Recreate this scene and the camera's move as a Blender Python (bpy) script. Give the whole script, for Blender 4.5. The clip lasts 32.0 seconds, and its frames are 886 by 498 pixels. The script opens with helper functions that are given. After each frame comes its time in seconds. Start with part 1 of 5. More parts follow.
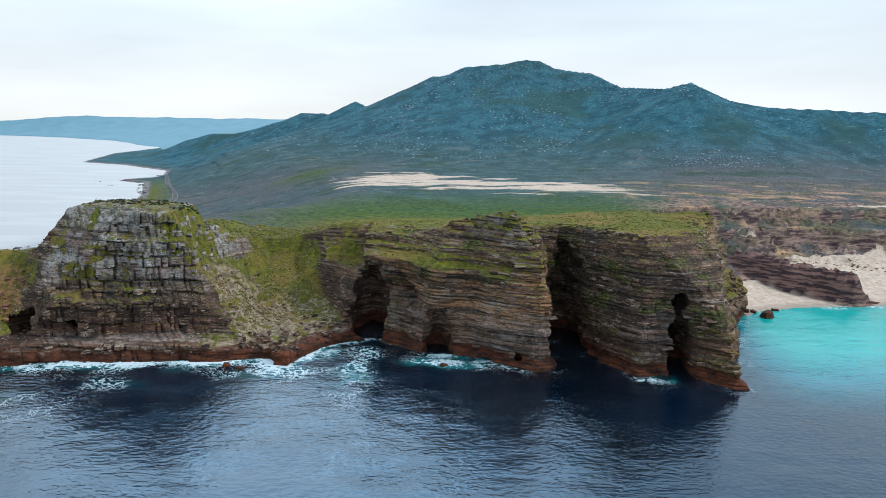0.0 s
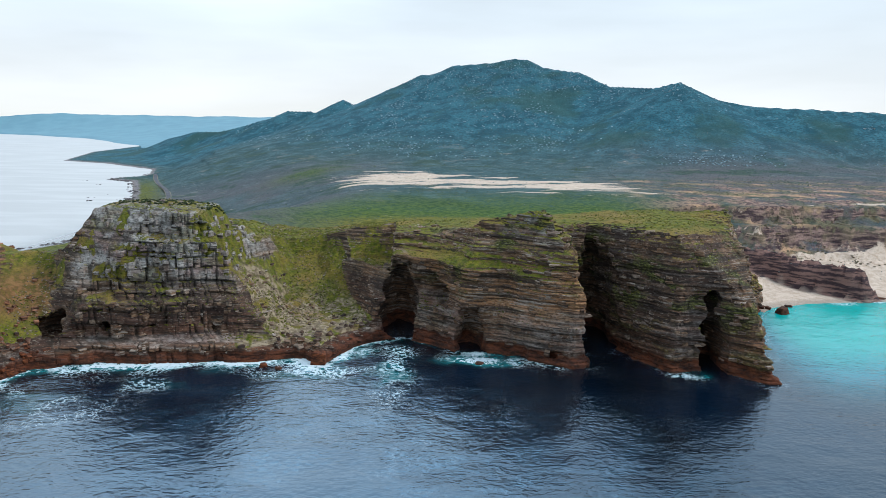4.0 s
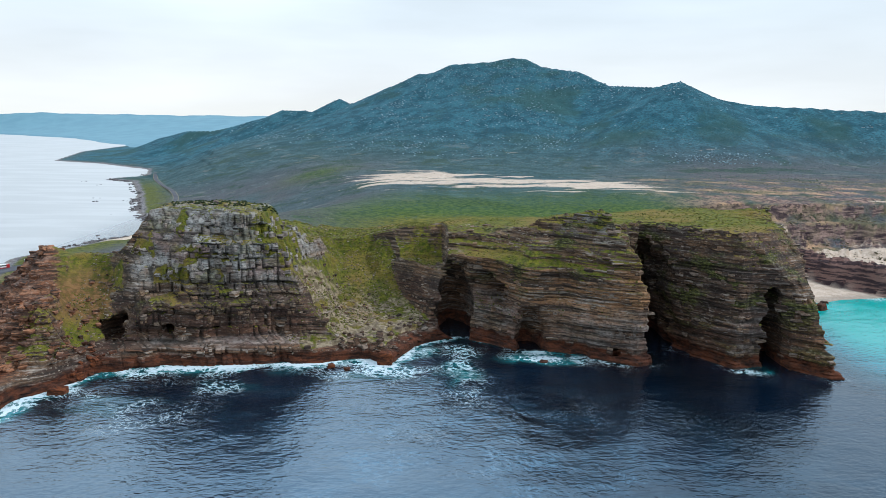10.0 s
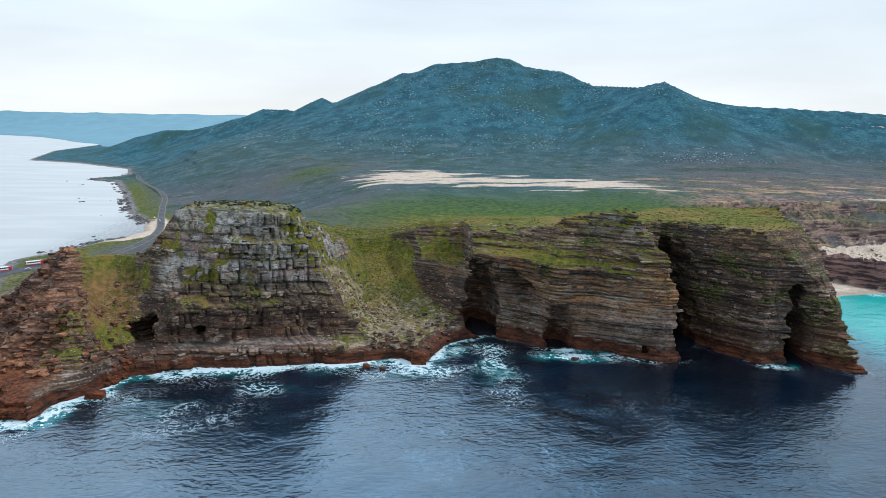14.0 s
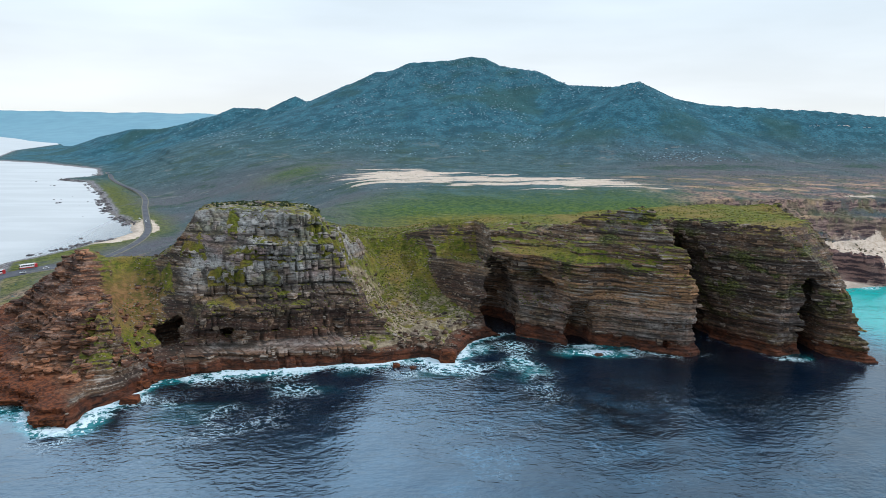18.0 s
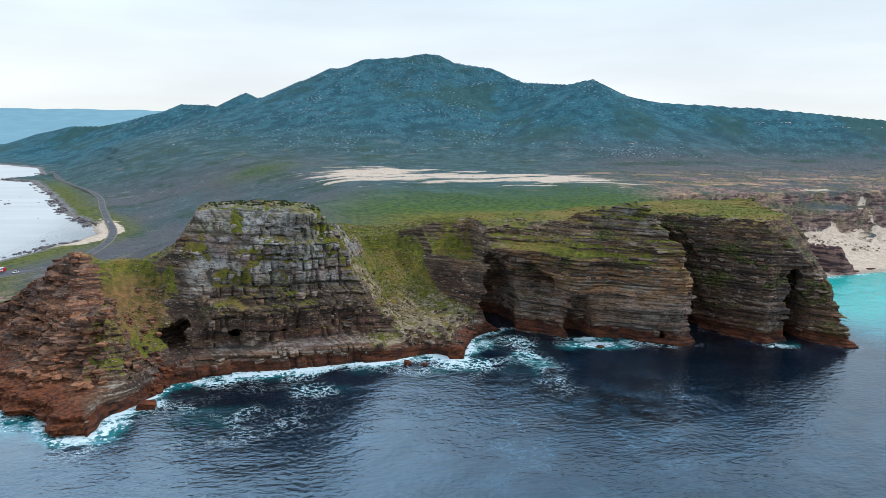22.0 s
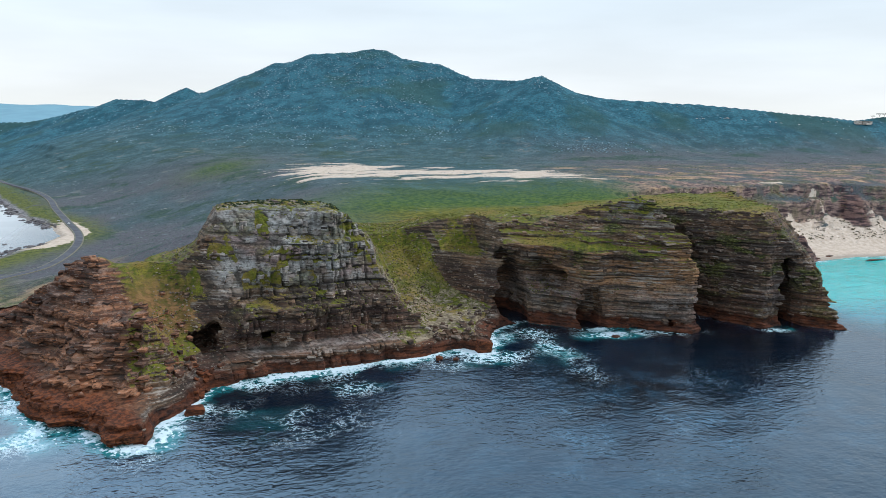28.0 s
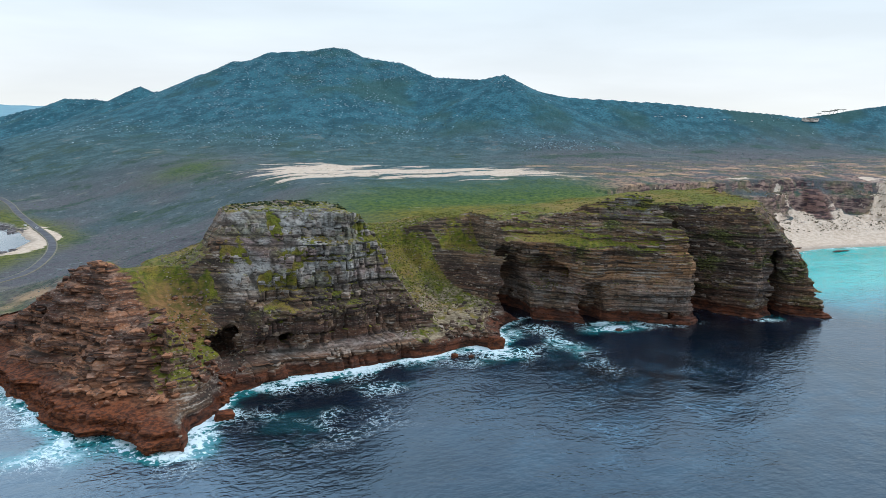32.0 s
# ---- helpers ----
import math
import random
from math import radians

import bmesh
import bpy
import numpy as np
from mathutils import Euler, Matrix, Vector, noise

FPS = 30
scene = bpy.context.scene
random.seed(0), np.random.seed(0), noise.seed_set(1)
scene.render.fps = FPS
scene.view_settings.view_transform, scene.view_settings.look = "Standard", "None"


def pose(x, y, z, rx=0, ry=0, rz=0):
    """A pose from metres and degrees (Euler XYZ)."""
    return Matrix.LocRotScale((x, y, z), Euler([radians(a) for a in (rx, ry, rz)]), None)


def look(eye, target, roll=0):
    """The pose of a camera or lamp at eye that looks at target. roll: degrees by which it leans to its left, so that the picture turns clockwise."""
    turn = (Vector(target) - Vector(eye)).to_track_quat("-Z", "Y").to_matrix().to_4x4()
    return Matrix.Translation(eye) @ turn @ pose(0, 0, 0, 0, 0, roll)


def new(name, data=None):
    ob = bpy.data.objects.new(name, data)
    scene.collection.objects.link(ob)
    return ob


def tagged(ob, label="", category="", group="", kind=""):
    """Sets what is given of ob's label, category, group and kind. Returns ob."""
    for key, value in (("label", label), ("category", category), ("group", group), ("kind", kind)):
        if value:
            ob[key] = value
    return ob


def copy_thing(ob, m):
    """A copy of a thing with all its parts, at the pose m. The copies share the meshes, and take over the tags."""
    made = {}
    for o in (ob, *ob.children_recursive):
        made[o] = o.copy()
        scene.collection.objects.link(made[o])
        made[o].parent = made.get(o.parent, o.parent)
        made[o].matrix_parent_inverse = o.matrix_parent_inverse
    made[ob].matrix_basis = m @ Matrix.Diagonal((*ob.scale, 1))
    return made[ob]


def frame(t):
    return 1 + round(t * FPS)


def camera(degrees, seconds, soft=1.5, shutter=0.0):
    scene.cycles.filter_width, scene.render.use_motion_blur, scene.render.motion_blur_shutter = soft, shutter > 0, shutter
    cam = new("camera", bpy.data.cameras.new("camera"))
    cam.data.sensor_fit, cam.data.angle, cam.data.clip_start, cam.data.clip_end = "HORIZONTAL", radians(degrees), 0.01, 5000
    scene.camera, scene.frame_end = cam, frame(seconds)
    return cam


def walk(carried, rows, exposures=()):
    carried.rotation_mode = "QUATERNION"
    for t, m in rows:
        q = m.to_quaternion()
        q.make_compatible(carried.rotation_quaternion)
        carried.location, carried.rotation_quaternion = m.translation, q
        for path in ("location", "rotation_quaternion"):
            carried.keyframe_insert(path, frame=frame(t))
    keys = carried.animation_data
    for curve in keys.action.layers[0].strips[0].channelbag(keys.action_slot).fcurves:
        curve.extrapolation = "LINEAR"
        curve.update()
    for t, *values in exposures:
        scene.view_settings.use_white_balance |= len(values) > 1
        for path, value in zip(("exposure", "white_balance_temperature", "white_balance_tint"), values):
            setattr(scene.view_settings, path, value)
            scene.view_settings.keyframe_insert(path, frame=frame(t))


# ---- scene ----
cam = camera(65.3, 32.0, 0.55)
PATH = [
    (0, (3.398, 5.178, 117.735), (3.382, 7.146, 117.382), 1.0),
    (0.5, (-0.218, 4.858, 117.782), (-0.225, 6.827, 117.429), 1.1),
    (1, (-3.876, 4.527, 117.848), (-3.873, 6.496, 117.493), 1.0),
    (1.5, (-7.535, 4.15, 117.931), (-7.523, 6.118, 117.576), 1.0),
    (2, (-11.216, 3.759, 118.014), (-11.196, 5.727, 117.658), 1.1),
    (2.5, (-14.934, 3.392, 118.09), (-14.905, 5.36, 117.734), 1.1),
    (3, (-18.609, 3.112, 118.149), (-18.571, 5.079, 117.792), 1.1),
    (3.5, (-22.208, 2.945, 118.181), (-22.163, 4.913, 117.824), 1.1),
    (5.5, (-36.109, 2.739, 118.27), (-36.045, 4.706, 117.912), 1.1),
    (6, (-39.465, 2.797, 118.261), (-39.396, 4.764, 117.904), 1.1),
    (6.5, (-42.731, 2.915, 118.238), (-42.663, 4.882, 117.881), 1.0),
    (7, (-45.933, 3.024, 118.202), (-45.866, 4.991, 117.844), 1.0),
    (7.5, (-49.219, 3.042, 118.178), (-49.153, 5.009, 117.82), 1.0),
    (8, (-52.731, 2.928, 118.19), (-52.66, 4.895, 117.832), 1.0),
    (8.5, (-56.437, 2.726, 118.231), (-56.356, 4.692, 117.873), 1.0),
    (9, (-60.173, 2.574, 118.269), (-60.081, 4.54, 117.911), 1.0),
    (9.5, (-63.869, 2.552, 118.299), (-63.767, 4.516, 117.94), 1.0),
    (10, (-67.504, 2.702, 118.306), (-67.4, 4.667, 117.946), 1.0),
    (10.5, (-71.116, 2.878, 118.297), (-71.008, 4.842, 117.938), 1.0),
    (11, (-74.755, 3.024, 118.282), (-74.642, 4.988, 117.921), 1.0),
    (11.5, (-78.468, 3.146, 118.258), (-78.348, 5.109, 117.897), 1.0),
    (12, (-82.258, 3.22, 118.235), (-82.131, 5.183, 117.874), 1.1),
    (12.5, (-86.128, 3.23, 118.222), (-85.993, 5.193, 117.861), 1.0),
    (13, (-90.106, 3.221, 118.208), (-89.959, 5.183, 117.847), 1.1),
    (13.5, (-94.08, 3.293, 118.2), (-93.913, 5.253, 117.84), 1.1),
    (14, (-97.957, 3.44, 118.19), (-97.772, 5.399, 117.829), 1.1),
    (14.5, (-101.807, 3.605, 118.174), (-101.604, 5.562, 117.813), 1.1),
    (16.5, (-117.743, 4.205, 118.167), (-117.484, 6.155, 117.804), 1.0),
    (17, (-121.722, 4.424, 118.166), (-121.455, 6.372, 117.803), 1.1),
    (17.5, (-125.762, 4.718, 118.17), (-125.485, 6.665, 117.807), 1.1),
    (18, (-129.848, 5.049, 118.168), (-129.558, 6.995, 117.805), 1.1),
    (18.5, (-133.896, 5.385, 118.159), (-133.59, 7.327, 117.795), 1.1),
    (19, (-137.829, 5.705, 118.157), (-137.506, 7.645, 117.793), 1.1),
    (19.5, (-141.795, 5.978, 118.183), (-141.454, 7.914, 117.818), 1.1),
    (20, (-145.815, 6.259, 118.23), (-145.453, 8.192, 117.865), 1.1),
    (20.5, (-149.809, 6.576, 118.28), (-149.426, 8.504, 117.914), 1.1),
    (21, (-153.848, 6.953, 118.328), (-153.44, 8.876, 117.961), 1.1),
    (21.5, (-157.909, 7.371, 118.371), (-157.48, 9.29, 118.003), 1.1),
    (22, (-162.012, 7.849, 118.417), (-161.562, 9.762, 118.048), 1.1),
    (22.5, (-166.126, 8.369, 118.47), (-165.653, 10.277, 118.1), 1.1),
    (23, (-170.177, 8.983, 118.542), (-169.681, 10.885, 118.171), 1.1),
    (23.5, (-174.148, 9.664, 118.615), (-173.632, 11.56, 118.242), 1.1),
    (24, (-178.086, 10.343, 118.67), (-177.55, 12.233, 118.297), 1.1),
    (24.5, (-181.984, 11.056, 118.713), (-181.431, 12.941, 118.338), 1.1),
    (25, (-185.979, 11.775, 118.752), (-185.416, 13.657, 118.376), 1.1),
    (25.5, (-190.068, 12.542, 118.807), (-189.492, 14.42, 118.431), 1.1),
    (27.5, (-206.307, 15.816, 119.128), (-205.678, 17.677, 118.749), 1.0),
    (28, (-210.291, 16.569, 119.157), (-209.648, 18.424, 118.778), 1.1),
    (28.5, (-214.203, 17.376, 119.155), (-213.545, 19.226, 118.776), 1.0),
    (29, (-218.032, 18.314, 119.159), (-217.358, 20.158, 118.78), 1.0),
    (29.5, (-221.786, 19.372, 119.186), (-221.096, 21.21, 118.806), 1.0),
    (30, (-225.466, 20.495, 119.215), (-224.759, 22.327, 118.835), 1.0),
    (30.5, (-229.146, 21.668, 119.243), (-228.422, 23.494, 118.864), 1.0),
    (31, (-232.886, 22.849, 119.271), (-232.144, 24.667, 118.891), 0.9),
    (31.5, (-236.695, 23.936, 119.289), (-235.936, 25.747, 118.908), 1.0),
    (32, (-240.582, 24.985, 119.305), (-239.807, 26.789, 118.924), 0.9),
]
walk(cam, [(t, look(eye, target, roll)) for t, eye, target, roll in PATH],
     [(0.0, 0.0, 5900, 10), (32.0, 0.0, 5900, 10)])

# ---- world, sun ----
world = bpy.data.worlds.new("overcast_sky")
scene.world = world
world.use_nodes = True
SUN_DIR = Vector((0.78, -0.08, 0.62)).normalized()


GLOW, ZENITH = 2.1, 1.4


def build_world():
    nt = world.node_tree
    nt.nodes.clear()
    out = nt.nodes.new("ShaderNodeOutputWorld")
    sky = nt.nodes.new("ShaderNodeTexSky")
    sky.sky_type, sky.sun_disc = "NISHITA", False
    sky.sun_elevation = math.asin(SUN_DIR.z)
    sky.sun_rotation = math.atan2(SUN_DIR.x, SUN_DIR.y)
    bg1 = nt.nodes.new("ShaderNodeBackground")
    bg1.inputs[1].default_value = 0.06
    nt.links.new(sky.outputs[0], bg1.inputs[0])
    # the cloud deck: warm at the horizon, grey-blue overhead, soft streaks
    co = nt.nodes.new("ShaderNodeTexCoord")
    sep = nt.nodes.new("ShaderNodeSeparateXYZ")
    nt.links.new(co.outputs["Generated"], sep.inputs[0])
    ramp = nt.nodes.new("ShaderNodeValToRGB")
    el = ramp.color_ramp.elements
    el[0].position, el[0].color = 0.0, (0.97, 0.95, 0.86, 1)
    el[1].position, el[1].color = 0.9, (0.58, 0.65, 0.70, 1)
    for p, c in ((0.04, (0.97, 0.97, 0.92, 1)), (0.14, (0.86, 0.92, 0.92, 1)), (0.4, (0.69, 0.79, 0.83, 1))):
        e = el.new(p)
        e.color = c
    nt.links.new(sep.outputs[2], ramp.inputs[0])
    mp = nt.nodes.new("ShaderNodeMapping")
    mp.inputs["Scale"].default_value = (1.2, 1.2, 7.0)
    nt.links.new(co.outputs["Generated"], mp.inputs[0])
    nz = nt.nodes.new("ShaderNodeTexNoise")
    nz.inputs["Scale"].default_value, nz.inputs["Detail"].default_value = 2.2, 4.0
    nt.links.new(mp.outputs[0], nz.inputs["Vector"])
    cl = nt.nodes.new("ShaderNodeMapRange")
    cl.inputs[1].default_value, cl.inputs[2].default_value = 0.35, 0.7
    cl.inputs[3].default_value, cl.inputs[4].default_value = 0.94, 1.08
    nt.links.new(nz.outputs[0], cl.inputs[0])
    mul = nt.nodes.new("ShaderNodeVectorMath")
    mul.operation = "SCALE"
    nt.links.new(ramp.outputs[0], mul.inputs[0])
    nt.links.new(cl.outputs[0], mul.inputs["Scale"])
    # an overcast sky is brighter overhead than at the horizon
    high = nt.nodes.new("ShaderNodeMapRange")
    high.interpolation_type = "SMOOTHSTEP"
    for i, q in enumerate((0.17, 0.42, 1.0, ZENITH)):
        high.inputs[i + 1].default_value = q
    nt.links.new(sep.outputs[2], high.inputs[0])
    mul3 = nt.nodes.new("ShaderNodeVectorMath")
    mul3.operation = "SCALE"
    nt.links.new(mul.outputs[0], mul3.inputs[0])
    nt.links.new(high.outputs[0], mul3.inputs["Scale"])
    mul = mul3
    # the cloud is thinnest and brightest high over the mountain
    dot = nt.nodes.new("ShaderNodeVectorMath")
    dot.operation = "DOT_PRODUCT"
    dot.inputs[1].default_value = tuple(Vector((-0.20, 0.78, 0.62)).normalized())
    nt.links.new(co.outputs["Generated"], dot.inputs[0])
    glow = nt.nodes.new("ShaderNodeMapRange")
    glow.interpolation_type = "SMOOTHSTEP"
    for i, q in enumerate((0.84, 0.99, 1.0, GLOW)):
        glow.inputs[i + 1].default_value = q
    nt.links.new(dot.outputs["Value"], glow.inputs[0])
    mul2 = nt.nodes.new("ShaderNodeVectorMath")
    mul2.operation = "SCALE"
    nt.links.new(mul.outputs[0], mul2.inputs[0])
    nt.links.new(glow.outputs[0], mul2.inputs["Scale"])
    mul = mul2
    bg2 = nt.nodes.new("ShaderNodeBackground")
    bg2.inputs[1].default_value = 1.06
    nt.links.new(mul.outputs[0], bg2.inputs[0])
    mix = nt.nodes.new("ShaderNodeMixShader")
    mix.inputs[0].default_value = 0.9
    nt.links.new(bg1.outputs[0], mix.inputs[1])
    nt.links.new(bg2.outputs[0], mix.inputs[2])
    nt.links.new(mix.outputs[0], out.inputs[0])


build_world()
sun = new("sun", bpy.data.lights.new("sun", "SUN"))
sun.data.energy, sun.data.angle, sun.data.color = 1.9, radians(4), (1.0, 0.95, 0.88)
sun.matrix_world = look(tuple(SUN_DIR * 500), (0, 0, 0))


# ---- noise ----
def hsh(*a):
    """A number from 0 to 1 for each set of whole numbers."""
    v = 0.0
    for k, q in zip((12.9898, 78.233, 37.719, 53.17), a):
        v = v + np.asarray(q, dtype=np.float64) * k
    v = np.sin(v) * 43758.5453
    return v - np.floor(v)


def vn2(x, y, seed=0):
    """Smooth noise in the plane, -1 to 1."""
    xi, yi = np.floor(x), np.floor(y)
    fx, fy = x - xi, y - yi
    fx, fy = fx * fx * (3 - 2 * fx), fy * fy * (3 - 2 * fy)
    a, b = hsh(xi, yi, seed), hsh(xi + 1, yi, seed)
    c, d = hsh(xi, yi + 1, seed), hsh(xi + 1, yi + 1, seed)
    return 2 * ((a * (1 - fx) + b * fx) * (1 - fy) + (c * (1 - fx) + d * fx) * fy) - 1


def fbm(x, y, octaves=4, seed=0):
    v, a = 0.0, 1.0
    for i in range(octaves):
        v = v + a * vn2(x, y, seed + i)
        x, y, a = x * 2.03 + 5.2, y * 2.03 - 3.1, a * 0.5
    return v * 0.55


def vn3(x, y, z, seed=0):
    zi = np.floor(z)
    f = z - zi
    f = f * f * (3 - 2 * f)
    return vn2(x + 17.3 * zi, y - 9.1 * zi, seed) * (1 - f) + vn2(x + 17.3 * (zi + 1), y - 9.1 * (zi + 1), seed) * f


def ease(v, lo, hi):
    t = np.clip((v - lo) / (hi - lo), 0, 1)
    return t * t * (3 - 2 * t)


# ---- materials ----
class Mat:
    """A node material with a few short ways to wire it."""

    def __init__(self, name):
        self.m = bpy.data.materials.new(name)
        self.m.use_nodes = True
        self.nt = self.m.node_tree
        self.b = self.nt.nodes["Principled BSDF"]
        self.pos = self.nt.nodes.new("ShaderNodeNewGeometry")

    def put(self, socket, v):
        if isinstance(v, bpy.types.NodeSocket):
            self.nt.links.new(v, socket)
        elif isinstance(v, (tuple, list)) and len(v) == 3 and socket.type == "RGBA":
            socket.default_value = (*v, 1)
        else:
            socket.default_value = v

    def noise(self, scale, detail=4.0, stretch=(1, 1, 1), rough=0.55, where=None):
        n = self.nt.nodes.new("ShaderNodeTexNoise")
        n.inputs["Scale"].default_value, n.inputs["Detail"].default_value, n.inputs["Roughness"].default_value = scale, detail, rough
        mp = self.nt.nodes.new("ShaderNodeMapping")
        mp.inputs["Scale"].default_value = stretch
        self.nt.links.new(where or self.pos.outputs["Position"], mp.inputs[0])
        self.nt.links.new(mp.outputs[0], n.inputs["Vector"])
        return n.outputs[0]

    def cells(self, scale, stretch=(1, 1, 1), kind="F1", out="Distance"):
        n = self.nt.nodes.new("ShaderNodeTexVoronoi")
        n.feature = kind
        n.inputs["Scale"].default_value = scale
        mp = self.nt.nodes.new("ShaderNodeMapping")
        mp.inputs["Scale"].default_value = stretch
        self.nt.links.new(self.pos.outputs["Position"], mp.inputs[0])
        self.nt.links.new(mp.outputs[0], n.inputs["Vector"])
        return n.outputs[out]

    def math(self, op, a, b=0.0, c=0.0):
        n = self.nt.nodes.new("ShaderNodeMath")
        n.operation = op
        for i, v in enumerate((a, b, c)):
            self.put(n.inputs[i], v)
        return n.outputs[0]

    def step(self, v, lo, hi, a=0.0, b=1.0):
        n = self.nt.nodes.new("ShaderNodeMapRange")
        n.interpolation_type = "SMOOTHSTEP"
        self.put(n.inputs[0], v)
        for i, q in enumerate((lo, hi, a, b)):
            n.inputs[i + 1].default_value = q
        return n.outputs[0]

    def mix(self, f, a, b, blend="MIX"):
        n = self.nt.nodes.new("ShaderNodeMix")
        n.data_type, n.blend_type = "RGBA", blend
        self.put(n.inputs[0], f)
        self.put(n.inputs[6], a)
        self.put(n.inputs[7], b)
        return n.outputs[2]

    def xyz(self, vec):
        n = self.nt.nodes.new("ShaderNodeSeparateXYZ")
        self.nt.links.new(vec, n.inputs[0])
        return n.outputs

    def attr(self, name):
        n = self.nt.nodes.new("ShaderNodeAttribute")
        n.attribute_name = name
        return n.outputs["Fac"]

    def random(self):
        return self.nt.nodes.new("ShaderNodeObjectInfo").outputs["Random"]

    def bump(self, h, strength, distance, under=None):
        n = self.nt.nodes.new("ShaderNodeBump")
        self.put(n.inputs["Strength"], strength)
        n.inputs["Distance"].default_value = distance
        self.put(n.inputs["Height"], h)
        if under is not None:
            self.nt.links.new(under, n.inputs["Normal"])
        return n.outputs[0]

    def end(self, color, rough=0.85, normal=None, spec=0.3, metal=0.0):
        self.put(self.b.inputs["Base Color"], color)
        self.put(self.b.inputs["Roughness"], rough)
        self.put(self.b.inputs["Specular IOR Level"], spec)
        self.put(self.b.inputs["Metallic"], metal)
        if normal is not None:
            self.nt.links.new(normal, self.b.inputs["Normal"])
        return self.m


def rock_colour(k, bed, extra=None, ruddy=None, pale=None):
    """Sandstone in beds: grey crust, tan and rusty faces, thin pale layers, dark partings, a brown tidal band."""
    p = k.xyz(k.pos.outputs["Position"])
    z = p[2]
    cv = k.nt.nodes.new("ShaderNodeCombineXYZ")
    k.put(cv.inputs[0], k.math("MULTIPLY", p[0], 0.05))
    k.put(cv.inputs[1], k.math("MULTIPLY", p[1], 0.05))
    k.put(cv.inputs[2], bed)
    layer = cv.outputs[0]
    lam, thin = k.noise(0.34, 5.0, (1, 1, 1), 0.6, layer), k.noise(0.95, 4.0, (1, 1, 1), 0.6, layer)
    big, mid = k.noise(0.030, 3.0), k.noise(0.13, 4.0, (0.8, 0.8, 1.3), 0.55)
    fine = k.noise(0.9, 4.0, (0.6, 0.6, 1.6), 0.6)
    c = k.mix(k.step(lam, 0.40, 0.60), (0.054, 0.036, 0.027), (0.192, 0.122, 0.073))
    c = k.mix(k.step(big, 0.48, 0.60, 0.0, 0.45), c, (0.19, 0.098, 0.048))
    c = k.mix(k.math("MULTIPLY", k.attr("rust"), k.step(lam, 0.44, 0.58, 0.05, 0.75)), c, (0.42, 0.215, 0.100))
    some = k.step(k.noise(0.045, 4.0, (1, 1, 1.4)), 0.38, 0.60, 0.2, 1.0)
    c = k.mix(k.math("MULTIPLY", k.step(thin, 0.53, 0.62, 0.0, 0.85), some), c, (0.41, 0.36, 0.31))
    grey = k.mix(k.step(k.noise(0.05, 3.0, (1, 1, 2)), 0.50, 0.62), (0.37, 0.36, 0.34), (0.25, 0.185, 0.175))
    grey = k.mix(k.step(k.noise(0.42, 4.0, (1, 1, 0.12), 0.6), 0.50, 0.64, 0.0, 0.7), grey, (0.095, 0.088, 0.078))
    c = k.mix(k.math("MULTIPLY", k.attr("pale") if pale is None else pale, k.step(mid, 0.36, 0.54, 0.35, 0.9)), c, grey)
    # cliff shade, with some dark weathering, painted into the rock colour
    c = k.mix(k.math("MULTIPLY", k.attr("shade_stain"), k.step(mid, 0.64, 0.46, 0.45, 0.92)), c, (0.034, 0.024, 0.023))
    moss = k.math("MULTIPLY", k.step(k.noise(0.07, 5.0, (0.6, 0.6, 1.6), 0.6), 0.50, 0.62), k.attr("moss"))
    c = k.mix(moss, c, k.mix(k.step(fine, 0.42, 0.58), (0.034, 0.042, 0.012), (0.120, 0.122, 0.032)))
    if extra is not None:
        c = k.mix(extra, c, (0.30, 0.25, 0.205))
    ruddy = k.attr("ruddy") if ruddy is None else ruddy
    red = k.mix(k.step(k.noise(0.5, 5.0, (1, 1, 1), 0.6, layer), 0.42, 0.60), (0.088, 0.036, 0.021), (0.36, 0.158, 0.080))
    red = k.mix(k.step(mid, 0.52, 0.66, 0.0, 0.5), red, (0.30, 0.19, 0.14))
    c = k.mix(k.math("MULTIPLY", ruddy, 0.92), c, red)
    c = k.mix(k.step(fine, 0.46, 0.38, 0.0, 0.6), c, (0.034, 0.026, 0.022))
    c = k.mix(k.step(fine, 0.58, 0.66, 0.0, 0.4), c, (0.42, 0.37, 0.32))
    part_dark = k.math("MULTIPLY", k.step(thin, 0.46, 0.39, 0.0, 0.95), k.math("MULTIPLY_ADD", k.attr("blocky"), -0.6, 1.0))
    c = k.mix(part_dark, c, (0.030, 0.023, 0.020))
    # crevice shade and soil in the carved joints, painted dark
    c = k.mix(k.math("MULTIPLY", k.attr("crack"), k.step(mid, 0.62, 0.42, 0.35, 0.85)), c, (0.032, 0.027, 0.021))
    wob = k.math("MULTIPLY_ADD", k.noise(0.12, 3.0), 5.0, -2.5)
    tide = k.step(k.math("MULTIPLY_ADD", ruddy, -4.0, k.math("ADD", z, wob)), 5.6, 3.4, 0.0, 0.93)
    weed = k.mix(k.step(k.noise(0.35, 5.0, (0.4, 0.4, 1.3), 0.6), 0.40, 0.62), (0.014, 0.007, 0.006), (0.100, 0.032, 0.015))
    weed = k.mix(k.math("MULTIPLY", ruddy, 0.6), weed, k.mix(k.step(fine, 0.42, 0.58), (0.050, 0.015, 0.007), (0.23, 0.064, 0.018)))
    return k.mix(tide, c, weed)


